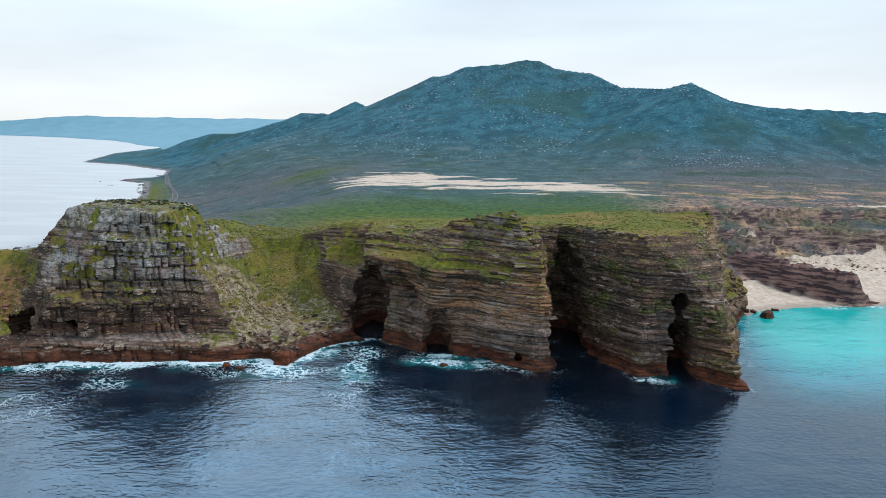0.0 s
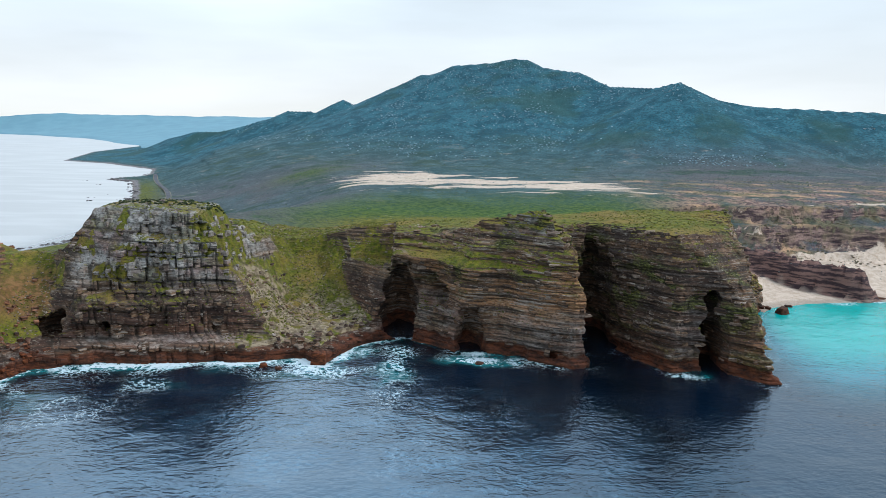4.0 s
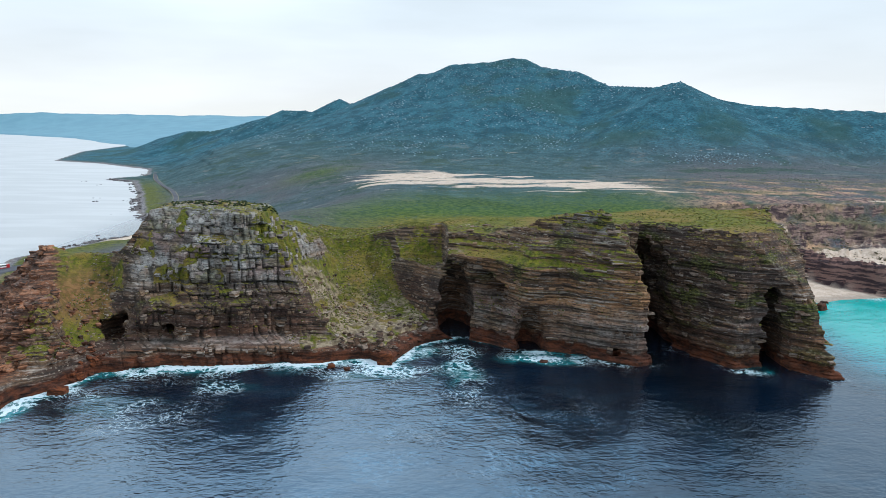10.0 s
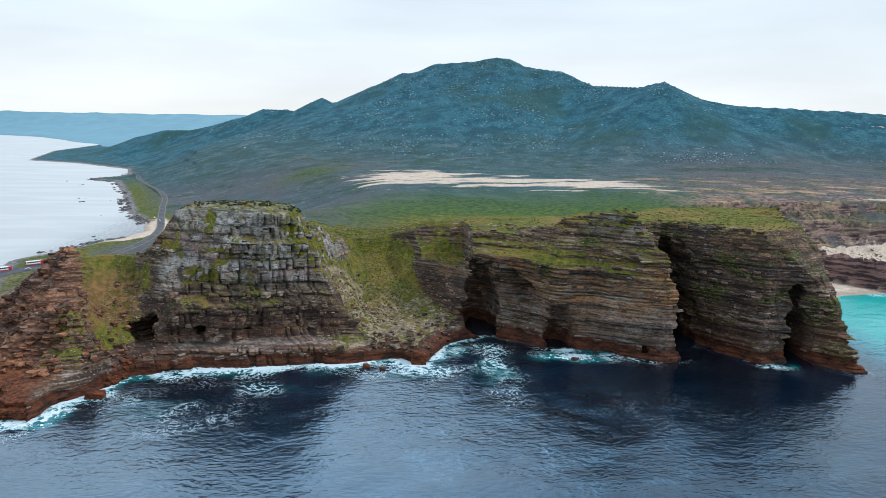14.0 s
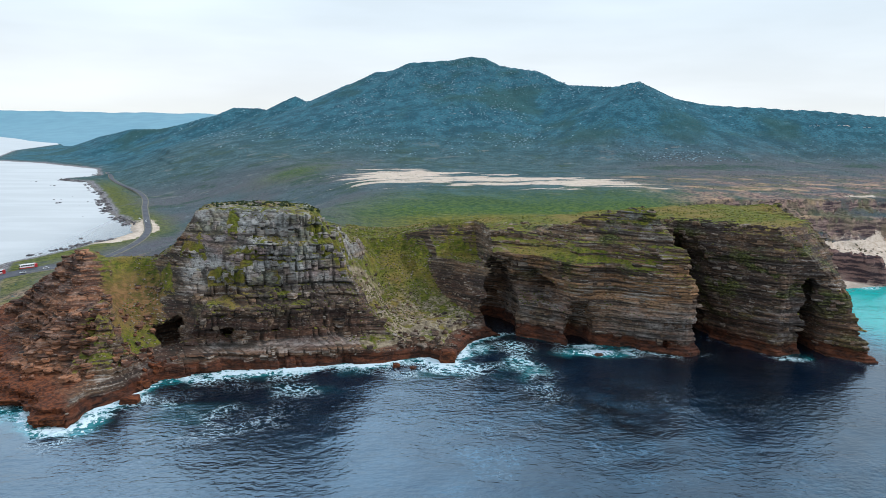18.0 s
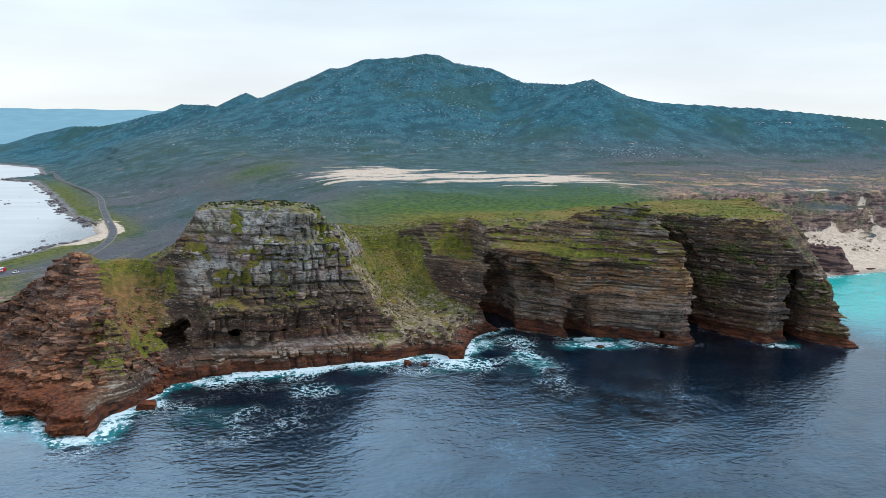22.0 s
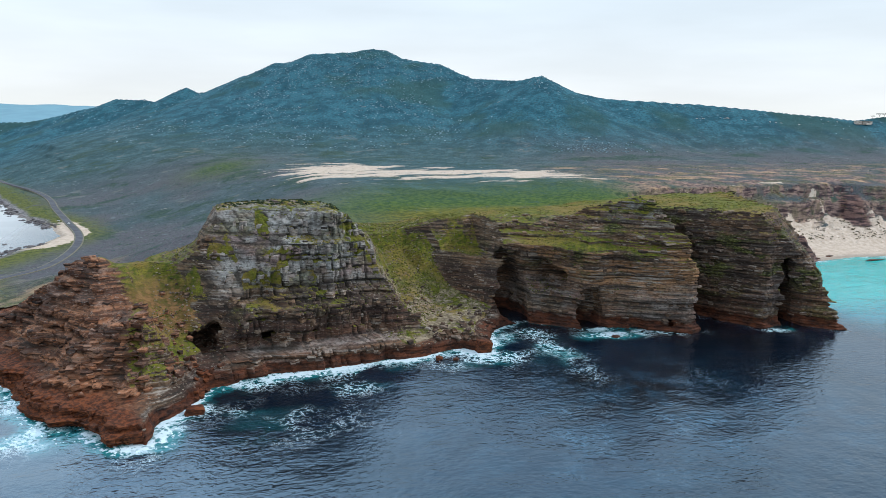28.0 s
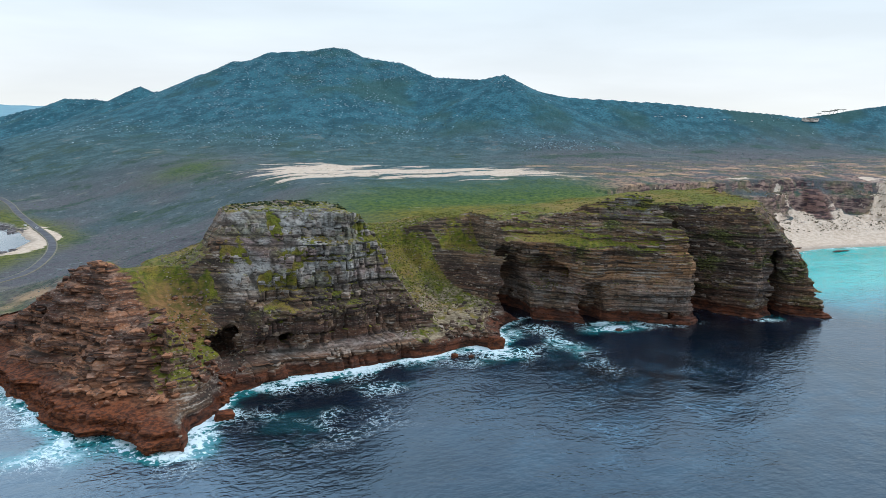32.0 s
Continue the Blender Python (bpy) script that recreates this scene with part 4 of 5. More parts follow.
# ---- the land behind ----
def build_land():
    th = np.radians(np.linspace(-60, 60, 1120))
    r = 400 * 1.0053 ** np.arange(462)
    t, rr = np.meshgrid(th, r, indexing="ij")
    x, y = -100 + rr * np.sin(t), rr * np.cos(t)
    h, s = land_height(x, y)
    inner = (x > X0 + 5) & (x < X1 - 5) & (y < 459)
    h = np.where(inner, -20, h)
    v = np.stack([x, y, h], -1).reshape(-1, 3)
    i = np.arange(x.size).reshape(x.shape)
    f = np.stack([i[:-1, :-1], i[:-1, 1:], i[1:, 1:], i[1:, :-1]], -1).reshape(-1, 4)
    hz = v[:, 2][f]
    f = f[(hz.max(1) > -1.5) & (hz.min(1) > -19)]
    x, y, h, s = (q.reshape(-1) for q in (x, y, h, s))
    # haze colour comes in on the mountain and with distance
    hill_haze = np.maximum(ease(ridge_height(x, y), 40, 130), ease(y, 1250, 1900) * ease(s, 10, 60))
    green = ease(y, 700, 520) * ease(x, 330, 180) * ease(x, -190, -60) * ease(h, 30, 48)
    green = green + 0.9 * ease(s, 60, 20) * ease(x, -200, -300) * ease(y, 1420, 1150) + 0.8 * np.exp(-((x + 190) / 45) ** 2 - ((y - 960) / 60) ** 2)
    gold = ease(y + 25 * fbm(x / 40, y / 40, 3, 62), 545, 465) * ease(x, -150, -60) + 0.6 * ease(x, -250, -300)
    mauve = ease(y, 1250, 900) * ease(x, -20, -160) + ease(x, 120, 330) * ease(y, 1250, 850)
    heath = ease(x, 120, 230) * ease(y, 900, 700) + 0.8 * ease(y, 560, 470) * ease(x, -250, -290)
    # the pale dune field on the plateau
    u = (y - (775 - 0.50 * x)) / np.maximum(82 - 0.2 * x, 20) + 1.35 * fbm(x / 62, y / 24, 5, 77)
    dune = 0.95 * np.exp(-u * u) * (0.55 + 0.45 * ease(fbm(x / 55, y / 14, 4, 83), -0.35, 0.1)) * ease(x, -170, -80) * ease(x, 230, 150)
    beach = 1.3 * ease(s, 52, 40) * ease(x, 180, 215) * ease(y, 700, 600) + (0.72 * ease(s, 108, 70) + 0.5 * ease(s, 190, 150) * ease(fbm(x / 34, y / 34, 4, 63), 0.05, 0.35)) * ease(x, 215, 275) * ease(y, 720, 620)
    bay = np.exp(-((x + 345) / 45) ** 2 - ((y - 745) / 62) ** 2) * ease(s, 32, 20) * 1.9
    band = 0.3 * np.exp(-((y - 690 - 0.06 * (x - 300) + 14 * fbm(x / 40, y / 40, 3, 80)) / 13) ** 2) * ease(x, 230, 320)
    shingle = ease(s + 4 * fbm(x / 18, y / 18, 3, 64), 13, 8) * ease(x, -250, -300) * (1 - np.clip(1.4 * bay, 0, 1))
    outcrop = np.zeros_like(x)
    for ax, ay, bx, by, wide in ((236, 536, 284, 484, 15), (444, 574, 426, 544, 9)):
        t = np.clip(((x - ax) * (bx - ax) + (y - ay) * (by - ay)) / ((bx - ax) ** 2 + (by - ay) ** 2), 0, 1)
        d = np.hypot(x - ax - t * (bx - ax), y - ay - t * (by - ay)) + 3 * fbm(x / 9, y / 9, 3, 88)
        outcrop = np.maximum(outcrop, ease(d, wide + 5, wide + 1))
    ob = skin("ground", v, f, M_LAND, True, outcrop=outcrop, shingle=shingle, hill_haze=hill_haze, gold=gold, mauve=np.clip(mauve, 0, 1), green=np.clip(green, 0, 1), heath=np.clip(heath, 0, 1), crag=ease(x, 100, 180), sand=np.clip(dune + beach + bay + band, 0, 1.2))
    return tagged(ob, "scrub-covered plain and mountain with dunes and beach", "ground", kind="structure")


build_land()


# ---- the far shore ----
def build_far():
    x = np.linspace(-3900, -300, 260)
    d = np.linspace(0, 1, 24)
    gx, gd = np.meshgrid(x, d, indexing="ij")
    crest = 95 + 42 * ease(gx, -3200, -2600) + 9 * fbm(gx / 300, gx * 0 + 2.5, 4, 8) - 60 * ease(gx, -3700, -3900)
    shore = np.interp(gx, [-3900, -2900, -2431, -1888, -1430, -1284, -1155, -900], [4700, 4600, 4370, 3900, 3230, 3080, 2780, 2700]) + 40 * fbm(gx / 160, gx * 0 + 1.5, 3, 4)
    y = shore + (4900 - shore) * gd
    z = crest * (0.06 * ease(gd, 0, 0.04) + 0.94 * gd ** 1.5) + 5 * fbm(gx / 90, gd * 14, 3, 14) * gd - 1
    i = np.arange(gx.size).reshape(gx.shape)
    f = np.stack([i[:-1, :-1], i[1:, :-1], i[1:, 1:], i[:-1, 1:]], -1).reshape(-1, 4)
    # the flat pale blue is distance haze put into the base colour
    ob = skin("backdrop", np.stack([gx, y, z], -1).reshape(-1, 3), f, plain("hazy_far_hills", (0.14, 0.28, 0.35), (0.16, 0.31, 0.38), 0.01), True)
    return tagged(ob, "low hills on the far side of the bay, painted haze blue", "far hills", kind="structure")


build_far()


# ---- the sea ----
def build_sea():
    def axis(lo, hi, step, far):
        out, v, st = [], hi, step
        while v < far:
            st *= 1.12
            v += st
            out.append(v)
        inn, v, st = [], lo, step
        while v > -far:
            st *= 1.12
            v -= st
            inn.append(v)
        return np.concatenate([inn[::-1], np.arange(lo, hi + 0.1, step), out])
    ax = axis(-400, 420, 1.6, 4700)
    ay = axis(110, 490, 1.6, 4700)
    x, y = np.meshgrid(ax, ay, indexing="ij")
    s = coast_distance(x, y)
    fade = ease(s, 0, -12)
    near = ease(np.hypot(x, y - 250), 900, 400)
    z = (0.26 * fbm(x / 26, y / 15, 3, 51) + 0.13 * fbm(x / 7, y / 4.5, 3, 52)) * near * (0.4 + 0.6 * fade)
    i = np.arange(x.size).reshape(x.shape)
    f = np.stack([i[:-1, :-1], i[1:, :-1], i[1:, 1:], i[:-1, 1:]], -1).reshape(-1, 4)
    v = np.stack([x, y, z], -1).reshape(-1, 3)
    x, y, s = x.reshape(-1), y.reshape(-1), s.reshape(-1)
    keep = (s[f] < 48).any(1)
    # clear shallows over sand in the bay, and surf along the rocks
    bay = ease(x - 0.30 * (y - 320), 128, 185) * ease(y, 250, 420) + 0.5 * ease(x, 230, 420) * ease(y, 150, 400)
    rough = along(x, (-345, 0.12), (-315, 0.7), (-200, 0.9), (-165, 1.0), (-80, 1.0), (-40, 0.55), (-22, 0.3), (0, 0.75), (26, 0.35), (50, 0.15), (85, 0.12), (104, 0.4), (120, 0.15), (150, 0.15), (215, 0.2), (300, 0.35))
    out = -s
    wide = 1 + 0.9 * fbm(x / 17, y / 17, 3, 95)
    surf = rough * (0.72 * ease(out / np.maximum(wide, 0.15), 10, 0.5) + 0.24 * ease(out, 30, 5)) * ease(out, -5, -1)
    for cx, cy, rx, ry, a in ((-75, 318, 40, 18, 0.3), (-55, 350, 18, 14, 0.4), (5, 338, 22, 9, 0.8), (-40, 325, 12, 40, 0.4), (-200, 292, 26, 14, 0.25), (-230, 300, 14, 20, 0.5), (-275, 285, 25, 14, 0.5), (104, 318, 10, 4, 0.7), (-190, 275, 45, 26, 0.20), (-150, 302, 36, 12, 0.22), (-40, 240, 60, 50, 0.06), (20, 270, 60, 25, 0.07)):
        surf = np.maximum(surf, a * np.exp(-((x - cx) / rx) ** 2 - ((y - cy) / ry) ** 2))
    # patches of open water that get the painted sky reflection
    sky_sheen = np.exp(-((x + 62) / 75) ** 2 - ((y - 245) / 62) ** 2) + 0.6 * np.exp(-((x - 40) / 60) ** 2 - ((y - 210) / 40) ** 2)
    chop = 0.05 + 0.15 * ease(np.hypot(x + 100, y - 150), 900, 350)
    chop = chop - 0.035 * ease(x, -330, -420) * ease(y, 420, 520)
    # glare: where the western water is painted pale
    ob = skin("water", v, f[keep], M_SEA, True, chop=chop, glare=ease(x, -330, -430) * ease(y, 450, 600), shallow=np.clip(bay, 0, 1), surf=np.clip(surf, 0, 1), sky_sheen=np.clip(sky_sheen, 0, 1))
    return tagged(ob, "dark blue rippled sea with foam, turquoise in the bay", "sea", kind="structure")


build_sea()


# ---- blocks in the cliffs ----
lay_blocks(HEADLAND["rock_spur"], -330, -236, 280, RED_BLOCKS, 1, (2, 54), 0.95)
lay_blocks(HEADLAND["rock_peak"], -210, -122, 140, GREY_BLOCKS, 2, (3, 34), 0.9, 1.4)
lay_blocks(HEADLAND["rock_peak"], -206, -122, 150, CRAG_BLOCKS, 22, (38, 66), 0.9, 1.6)
lay_blocks(HEADLAND["grassy_slope"], -121, -50, 90, GREY_BLOCKS, 3, (2, 56), 0.7)
lay_blocks(HEADLAND["cave_buttress"], -47, 64, 290, GREY_BLOCKS, 4)
lay_blocks(HEADLAND["cape_buttress"], 64, 146, 280, GREY_BLOCKS, 5)


# ---- heights for things that rest on the ground ----
class Heights:
    """The highest surface of the headland on a one-metre grid; the land's own height elsewhere."""

    def __init__(self):
        self.g = np.full((int(X1 - X0) + 2, int(Y1 - Y0) + 2), -99.0)
        np.maximum.at(self.g, ((HX - X0).astype(int), (HY - Y0).astype(int)), HZ)

    def at(self, x, y):
        x, y = np.asarray(x, float), np.asarray(y, float)
        i = np.clip((x - X0).astype(int), 0, self.g.shape[0] - 1)
        j = np.clip((y - Y0).astype(int), 0, self.g.shape[1] - 1)
        inside = (x > X0 + 2) & (x < X1 - 2) & (y < Y1 - 5)
        return np.where(inside, self.g[i, j], land_height(x, y)[0])


HEIGHT = Heights()

# ---- the coast road ----
M_ROAD = plain("worn_asphalt", (0.070, 0.072, 0.085), (0.105, 0.105, 0.12), 0.12, 0.9, 0.2)
M_VERGE = plain("sandy_verge", (0.14, 0.13, 0.10), (0.22, 0.20, 0.15), 0.4, 0.95, 0.1)


def spline(points, step=5.0):
    out = []
    for i in range(len(points) - 1):
        a, b, c, d = (np.array(points[min(max(i + q, 0), len(points) - 1)], float) for q in (-1, 0, 1, 2))
        for t in np.arange(0, 1, step / np.linalg.norm(c - b)):
            out.append(0.5 * (2 * b + (c - a) * t + (2 * a - 5 * b + 4 * c - d) * t * t + (3 * b - a - 3 * c + d) * t ** 3))
    return np.array(out)


def ribbon(name, points, wide, thick, material, shift=0.0, lift=0.25):
    """A strip of paving with edges, laid over the ground."""
    c = spline(points)
    d = np.gradient(c, axis=0)
    n = np.stack([-d[:, 1], d[:, 0]], 1) / np.linalg.norm(d, axis=1)[:, None]
    hs = np.max([land_height(*(c + n * o).T)[0] for o in np.linspace(-wide / 2 - 1, wide / 2 + 1, 5)], 0)
    hs = np.convolve(np.pad(hs, 4, "edge"), np.ones(9) / 9, "valid") + lift
    rows = [np.column_stack([c + n * (shift + o), hs + q]) for o, q in ((-wide / 2, -thick), (-wide / 2, 0), (0, 0.06), (wide / 2, 0), (wide / 2, -thick))]
    v = np.stack(rows, 1).reshape(-1, 3)
    m = len(rows)
    f = [(i * m + j, i * m + j + 1, (i + 1) * m + j + 1, (i + 1) * m + j) for i in range(len(c) - 1) for j in range(m - 1)]
    return skin(name, v, np.array(f), material)


tagged(ribbon("road", ROAD, 5.8, 1.2, M_ROAD, 0, 0.45), "narrow grey asphalt coast road curving behind the beach", "road", kind="structure")
for side in (-3.5, 3.5):
    tagged(ribbon("verge", ROAD, 1.1, 1.2, M_VERGE, side, 0.38), "pale sandy verge along the coast road", "road verge", kind="structure")


# ---- vehicles ----
def paint(name, c, rough=0.35):
    return plain(name, tuple(0.9 * v for v in c), c, 2.0, rough, 0.5)


M_WHITE, M_BUSRED, M_SILVER = paint("white_paint", (0.78, 0.78, 0.76)), paint("red_paint", (0.42, 0.025, 0.03)), paint("silver_paint", (0.45, 0.46, 0.48))
M_PANE = plain("tinted_glass", (0.012, 0.014, 0.017), (0.02, 0.024, 0.028), 1.0, 0.08, 0.6)
M_TYRE = plain("tyre_rubber", (0.015, 0.015, 0.015), (0.03, 0.03, 0.03), 5.0, 0.9)
M_LAMP = plain("lamp_glass", (0.6, 0.6, 0.55), (0.75, 0.74, 0.7), 5.0, 0.2)


def wheel(parent, x, y, r, w):
    bm = bmesh.new()
    bmesh.ops.create_cone(bm, cap_ends=True, segments=18, radius1=r, radius2=r, depth=w, matrix=pose(x, y, r, 0, 90, 0))
    t = part("wheel", bm, M_TYRE, parent)
    bm = bmesh.new()
    bmesh.ops.create_cone(bm, cap_ends=True, segments=14, radius1=r * 0.55, radius2=r * 0.5, depth=w + 0.04, matrix=pose(x, y, r, 0, 90, 0))
    part("rim", bm, M_SILVER, t, "silver wheel rim")


def coach(label):
    """A tour coach 12 m long: body, skirt, roof, windows, wheels, mirrors."""
    e = tagged(new("tour_bus"), label, "bus", "coaches in the car park")
    bm = bmesh.new()
    add_box(bm, -1.25, -6, 0.95, 1.25, 6, 3.25, 0.18)
    part("body", bm, M_WHITE, e)
    bm = bmesh.new()
    add_box(bm, -1.27, -5.95, 0.35, 1.27, 5.95, 0.94, 0.06)
    part("skirt", bm, M_BUSRED, e, "red lower side panel")
    bm = bmesh.new()
    add_box(bm, -1.1, -5.0, 3.26, 1.1, 3.5, 3.42, 0.07)
    part("roof_unit", bm, M_WHITE, e)
    for sx in (-1, 1):
        for i in range(7):
            bm = bmesh.new()
            add_box(bm, sx * 1.255 - 0.02, -5.4 + i * 1.56, 1.95, sx * 1.255 + 0.02, -4.0 + i * 1.56, 2.85, 0.01)
            part("window", bm, M_PANE, e)
        bm = bmesh.new()
        add_box(bm, sx * 1.42 - 0.1, 6.0, 2.0, sx * 1.42 + 0.1, 6.16, 2.6, 0.04)
        part("mirror", bm, M_TYRE, e)
        for y in (-3.6, 4.2):
            wheel(e, sx * 1.1, y, 0.5, 0.3)
        bm = bmesh.new()
        add_box(bm, sx * 0.85 - 0.22, 5.98, 0.98, sx * 0.85 + 0.22, 6.03, 1.16, 0.01)
        part("headlight", bm, M_LAMP, e)
    bm = bmesh.new()
    add_box(bm, -1.1, 5.98, 1.45, 1.1, 6.03, 2.95, 0.02)
    part("windscreen", bm, M_PANE, e)
    bm = bmesh.new()
    add_box(bm, -1.28, -6.04, 0.9, 1.28, -3.8, 3.28, 0.1)
    part("tail_panel", bm, M_BUSRED, e, "red rear panel")
    return e


def car(label, material):
    e = tagged(new("car"), label, "car", "cars by the coast")
    bm = bmesh.new()
    add_box(bm, -0.88, -2.1, 0.32, 0.88, 2.1, 0.92, 0.14)
    part("body", bm, material, e)
    bm = bmesh.new()
    add_box(bm, -0.74, -1.5, 0.9, 0.74, 0.9, 1.46, 0.0)
    for v in bm.verts:
        if v.co.z > 1.2:
            v.co.x *= 0.86
            v.co.y = v.co.y * 0.72 - 0.1
    part("cabin", bm, M_PANE, e, "dark glazed cabin")
    bm = bmesh.new()
    add_box(bm, -0.64, -1.2, 1.455, 0.64, 0.55, 1.50, 0.02)
    part("roof", bm, material, e)
    for sx in (-1, 1):
        for y in (-1.3, 1.35):
            wheel(e, sx * 0.8, y, 0.31, 0.2)
        bm = bmesh.new()
        add_box(bm, sx * 0.6 - 0.16, 2.07, 0.6, sx * 0.6 + 0.16, 2.12, 0.76, 0.01)
        part("headlight", bm, M_LAMP, e)
    return e


def stand(ob, x, y, turn, lift=0.0):
    ob.matrix_basis = pose(x, y, float(np.max(land_height(np.array([x - 1.5, x, x + 1.5]), np.array([y + 1.5, y, y - 1.5]))[0])) + lift, 0, 0, turn)
    return ob


def car_park():
    """The gravel apron beside the road's end."""
    a, b = np.meshgrid(np.linspace(-1, 1, 26), np.linspace(-1, 1, 14), indexing="ij")
    u, v = a * 34, b * 10
    x, y = -366 + 0.60 * u - 0.80 * v, 545 + 0.80 * u + 0.60 * v
    z = land_height(x, y)[0]
    top = z + 0.3
    i = np.arange(a.size).reshape(a.shape)
    f = np.stack([i[:-1, :-1], i[1:, :-1], i[1:, 1:], i[:-1, 1:]], -1).reshape(-1, 4)
    edge = np.maximum(np.abs(a), np.abs(b)) > 0.99
    ob = skin("car_park", np.stack([x, y, np.where(edge, z - 0.8, top)], -1).reshape(-1, 3), f, M_ROAD)
    return tagged(ob, "grey gravel car park at the end of the road", "car park", kind="structure")


car_park()
stand(coach("white tour coach with red rear and skirt in the car park"), -366, 560, 128, 0.36)
stand(coach("white tour coach parked behind another on the gravel"), -380, 540, 128, 0.36)
for x, y, turn, mat, name in ((-357, 826, 20, M_WHITE, "small white car driving on the coast road"), (-344, 803, 205, M_WHITE, "white car on the asphalt bend by the beach"),
                              (-362, 541, 120, M_SILVER, "silver car parked at the edge of the car park"), (-352, 556, 125, M_WHITE, "white hatchback parked near the coaches")):
    stand(car(name, mat), x, y, turn, 0.55)

# ---- far off, below the saddle of the ridge ----
M_TAN = plain("tan_plaster", (0.50, 0.42, 0.36), (0.62, 0.54, 0.47), 0.3)
M_ROOF = plain("grey_roof", (0.22, 0.22, 0.22), (0.30, 0.29, 0.28), 0.5)
M_BARK, M_CROWN = plain("grey_bark", (0.09, 0.07, 0.055), (0.15, 0.12, 0.10), 1.5), varied("flat_crown_leaves", (0.020, 0.040, 0.028), (0.055, 0.085, 0.050), 0.2)


def visitor_building():
    e = tagged(new("building"), "low tan building with grey roof on the ridge saddle", "building")
    for k, (x0, x1, y0, y1, h) in enumerate(((-22, 22, -5, 5, 4.2), (-8, 14, -13, -5, 3.4))):
        bm = bmesh.new()
        add_box(bm, x0, y0, -3, x1, y1, h, 0.05)
        wall = part("wall", bm, M_TAN, e)
        bm = bmesh.new()
        add_box(bm, x0 - 0.8, y0 - 0.8, h + 0.004, x1 + 0.8, y1 + 0.8, h + 0.5, 0.1)
        part("roof", bm, M_ROOF, e, "flat grey roof slab")
        for i in range(int((x1 - x0) // 4.5)):
            bm = bmesh.new()
            add_box(bm, x0 + 1.2 + i * 4.5, y0 - 0.06, 1.0, x0 + 3.6 + i * 4.5, y0 + 0.02, 2.6)
            part("window", bm, M_PANE, wall)
    return e


def flat_tree(label, h, seed):
    """A wind-shaped tree: leaning trunk, limbs, and a flat crown of many small clumps."""
    rng = np.random.default_rng(seed)
    e = tagged(new("tree"), label, "tree", "trees on the saddle")
    bm = bmesh.new()
    for i in range(5):
        a = i * 1.257 + rng.uniform(-0.3, 0.3)
        top = Vector((math.cos(a) * h * 0.42, math.sin(a) * h * 0.42, h * 0.86))
        base = Vector((0, 0, h * 0.45))
        m = Matrix.Translation((base + top) / 2) @ (top - base).to_track_quat("Z", "Y").to_matrix().to_4x4()
        bmesh.ops.create_cone(bm, segments=6, radius1=0.16, radius2=0.06, depth=(top - base).length, matrix=m)
    bmesh.ops.create_cone(bm, segments=8, radius1=0.36, radius2=0.2, depth=h * 0.55, matrix=pose(0, 0, h * 0.22))
    part("trunk", bm, M_BARK, e)
    n = 160
    r, a = h * 0.75 * np.sqrt(rng.uniform(0, 1, n)), rng.uniform(0, 6.28, n)
    x, y, z = r * np.cos(a), r * np.sin(a), h * (0.86 + rng.uniform(-0.05, 0.10, n))
    j = 1 + rng.uniform(-0.4, 0.4, (n, len(ICO_V), 1))
    size = rng.uniform(0.25, 0.75, n)
    v = ICO_V[None] * j * size[:, None, None] * np.array([1, 1, 0.55]) + np.stack([x, y, z], -1)[:, None]
    f = (ICO_F[None] + (np.arange(n) * len(ICO_V))[:, None, None]).reshape(-1, 3)
    crown = skin("crown", v.reshape(-1, 3), f, M_CROWN)
    crown.parent = e
    return e


ICO = bmesh.new()
bmesh.ops.create_icosphere(ICO, subdivisions=1, radius=1.0)
ICO_V = np.array([v.co[:] for v in ICO.verts])
ICO_F = np.array([[v.index for v in f.verts] for f in ICO.faces])
ICO.free()
stand(visitor_building(), 1078, 1108, 12, -1.2)
TREE = stand(flat_tree("flat-topped wind-shaped tree on the ridge saddle", 9, 3), 1128, 1112, 0)
for i, (x, y, k) in enumerate(((1143, 1113, 0.8), (1152, 1110, 1.1), (1166, 1112, 0.9), (1112, 1114, 0.7), (1185, 1112, 0.75))):
    z = float(land_height(np.array([x + 0.0]), np.array([y + 0.0]))[0][0])
    TREE_COPY = copy_thing(TREE, pose(x, y, z - 0.1, 0, 0, 40 * i))
    TREE_COPY.scale = (k, k, k)
VAN = stand(car("white vehicle parked in a row below the ridge", M_WHITE), 697, 1147, 80, 0.1)
VAN["group"] = "vehicles below the ridge"
for i, x in enumerate((712, 752, 760, 768, 792, 800, 846, 858, 869, 905, 938, 990, 1012)):
    y = float(np.interp(x, (697, 753, 820, 903, 986, 1030), (1147, 1146, 1123, 1101, 1111, 1109)))
    z = float(land_height(np.array([x + 0.0]), np.array([y]))[0][0])
    copy_thing(VAN, pose(x, y, z + 0.1, 0, 0, 80 + 7 * (i % 4)))

# ---- boulders ----
GREY_STONE, RED_STONE = block_meshes("boulder", M_BLOCK, 7, 15, 0.24), block_meshes("boulder", M_RED, 7, 16, 0.24)


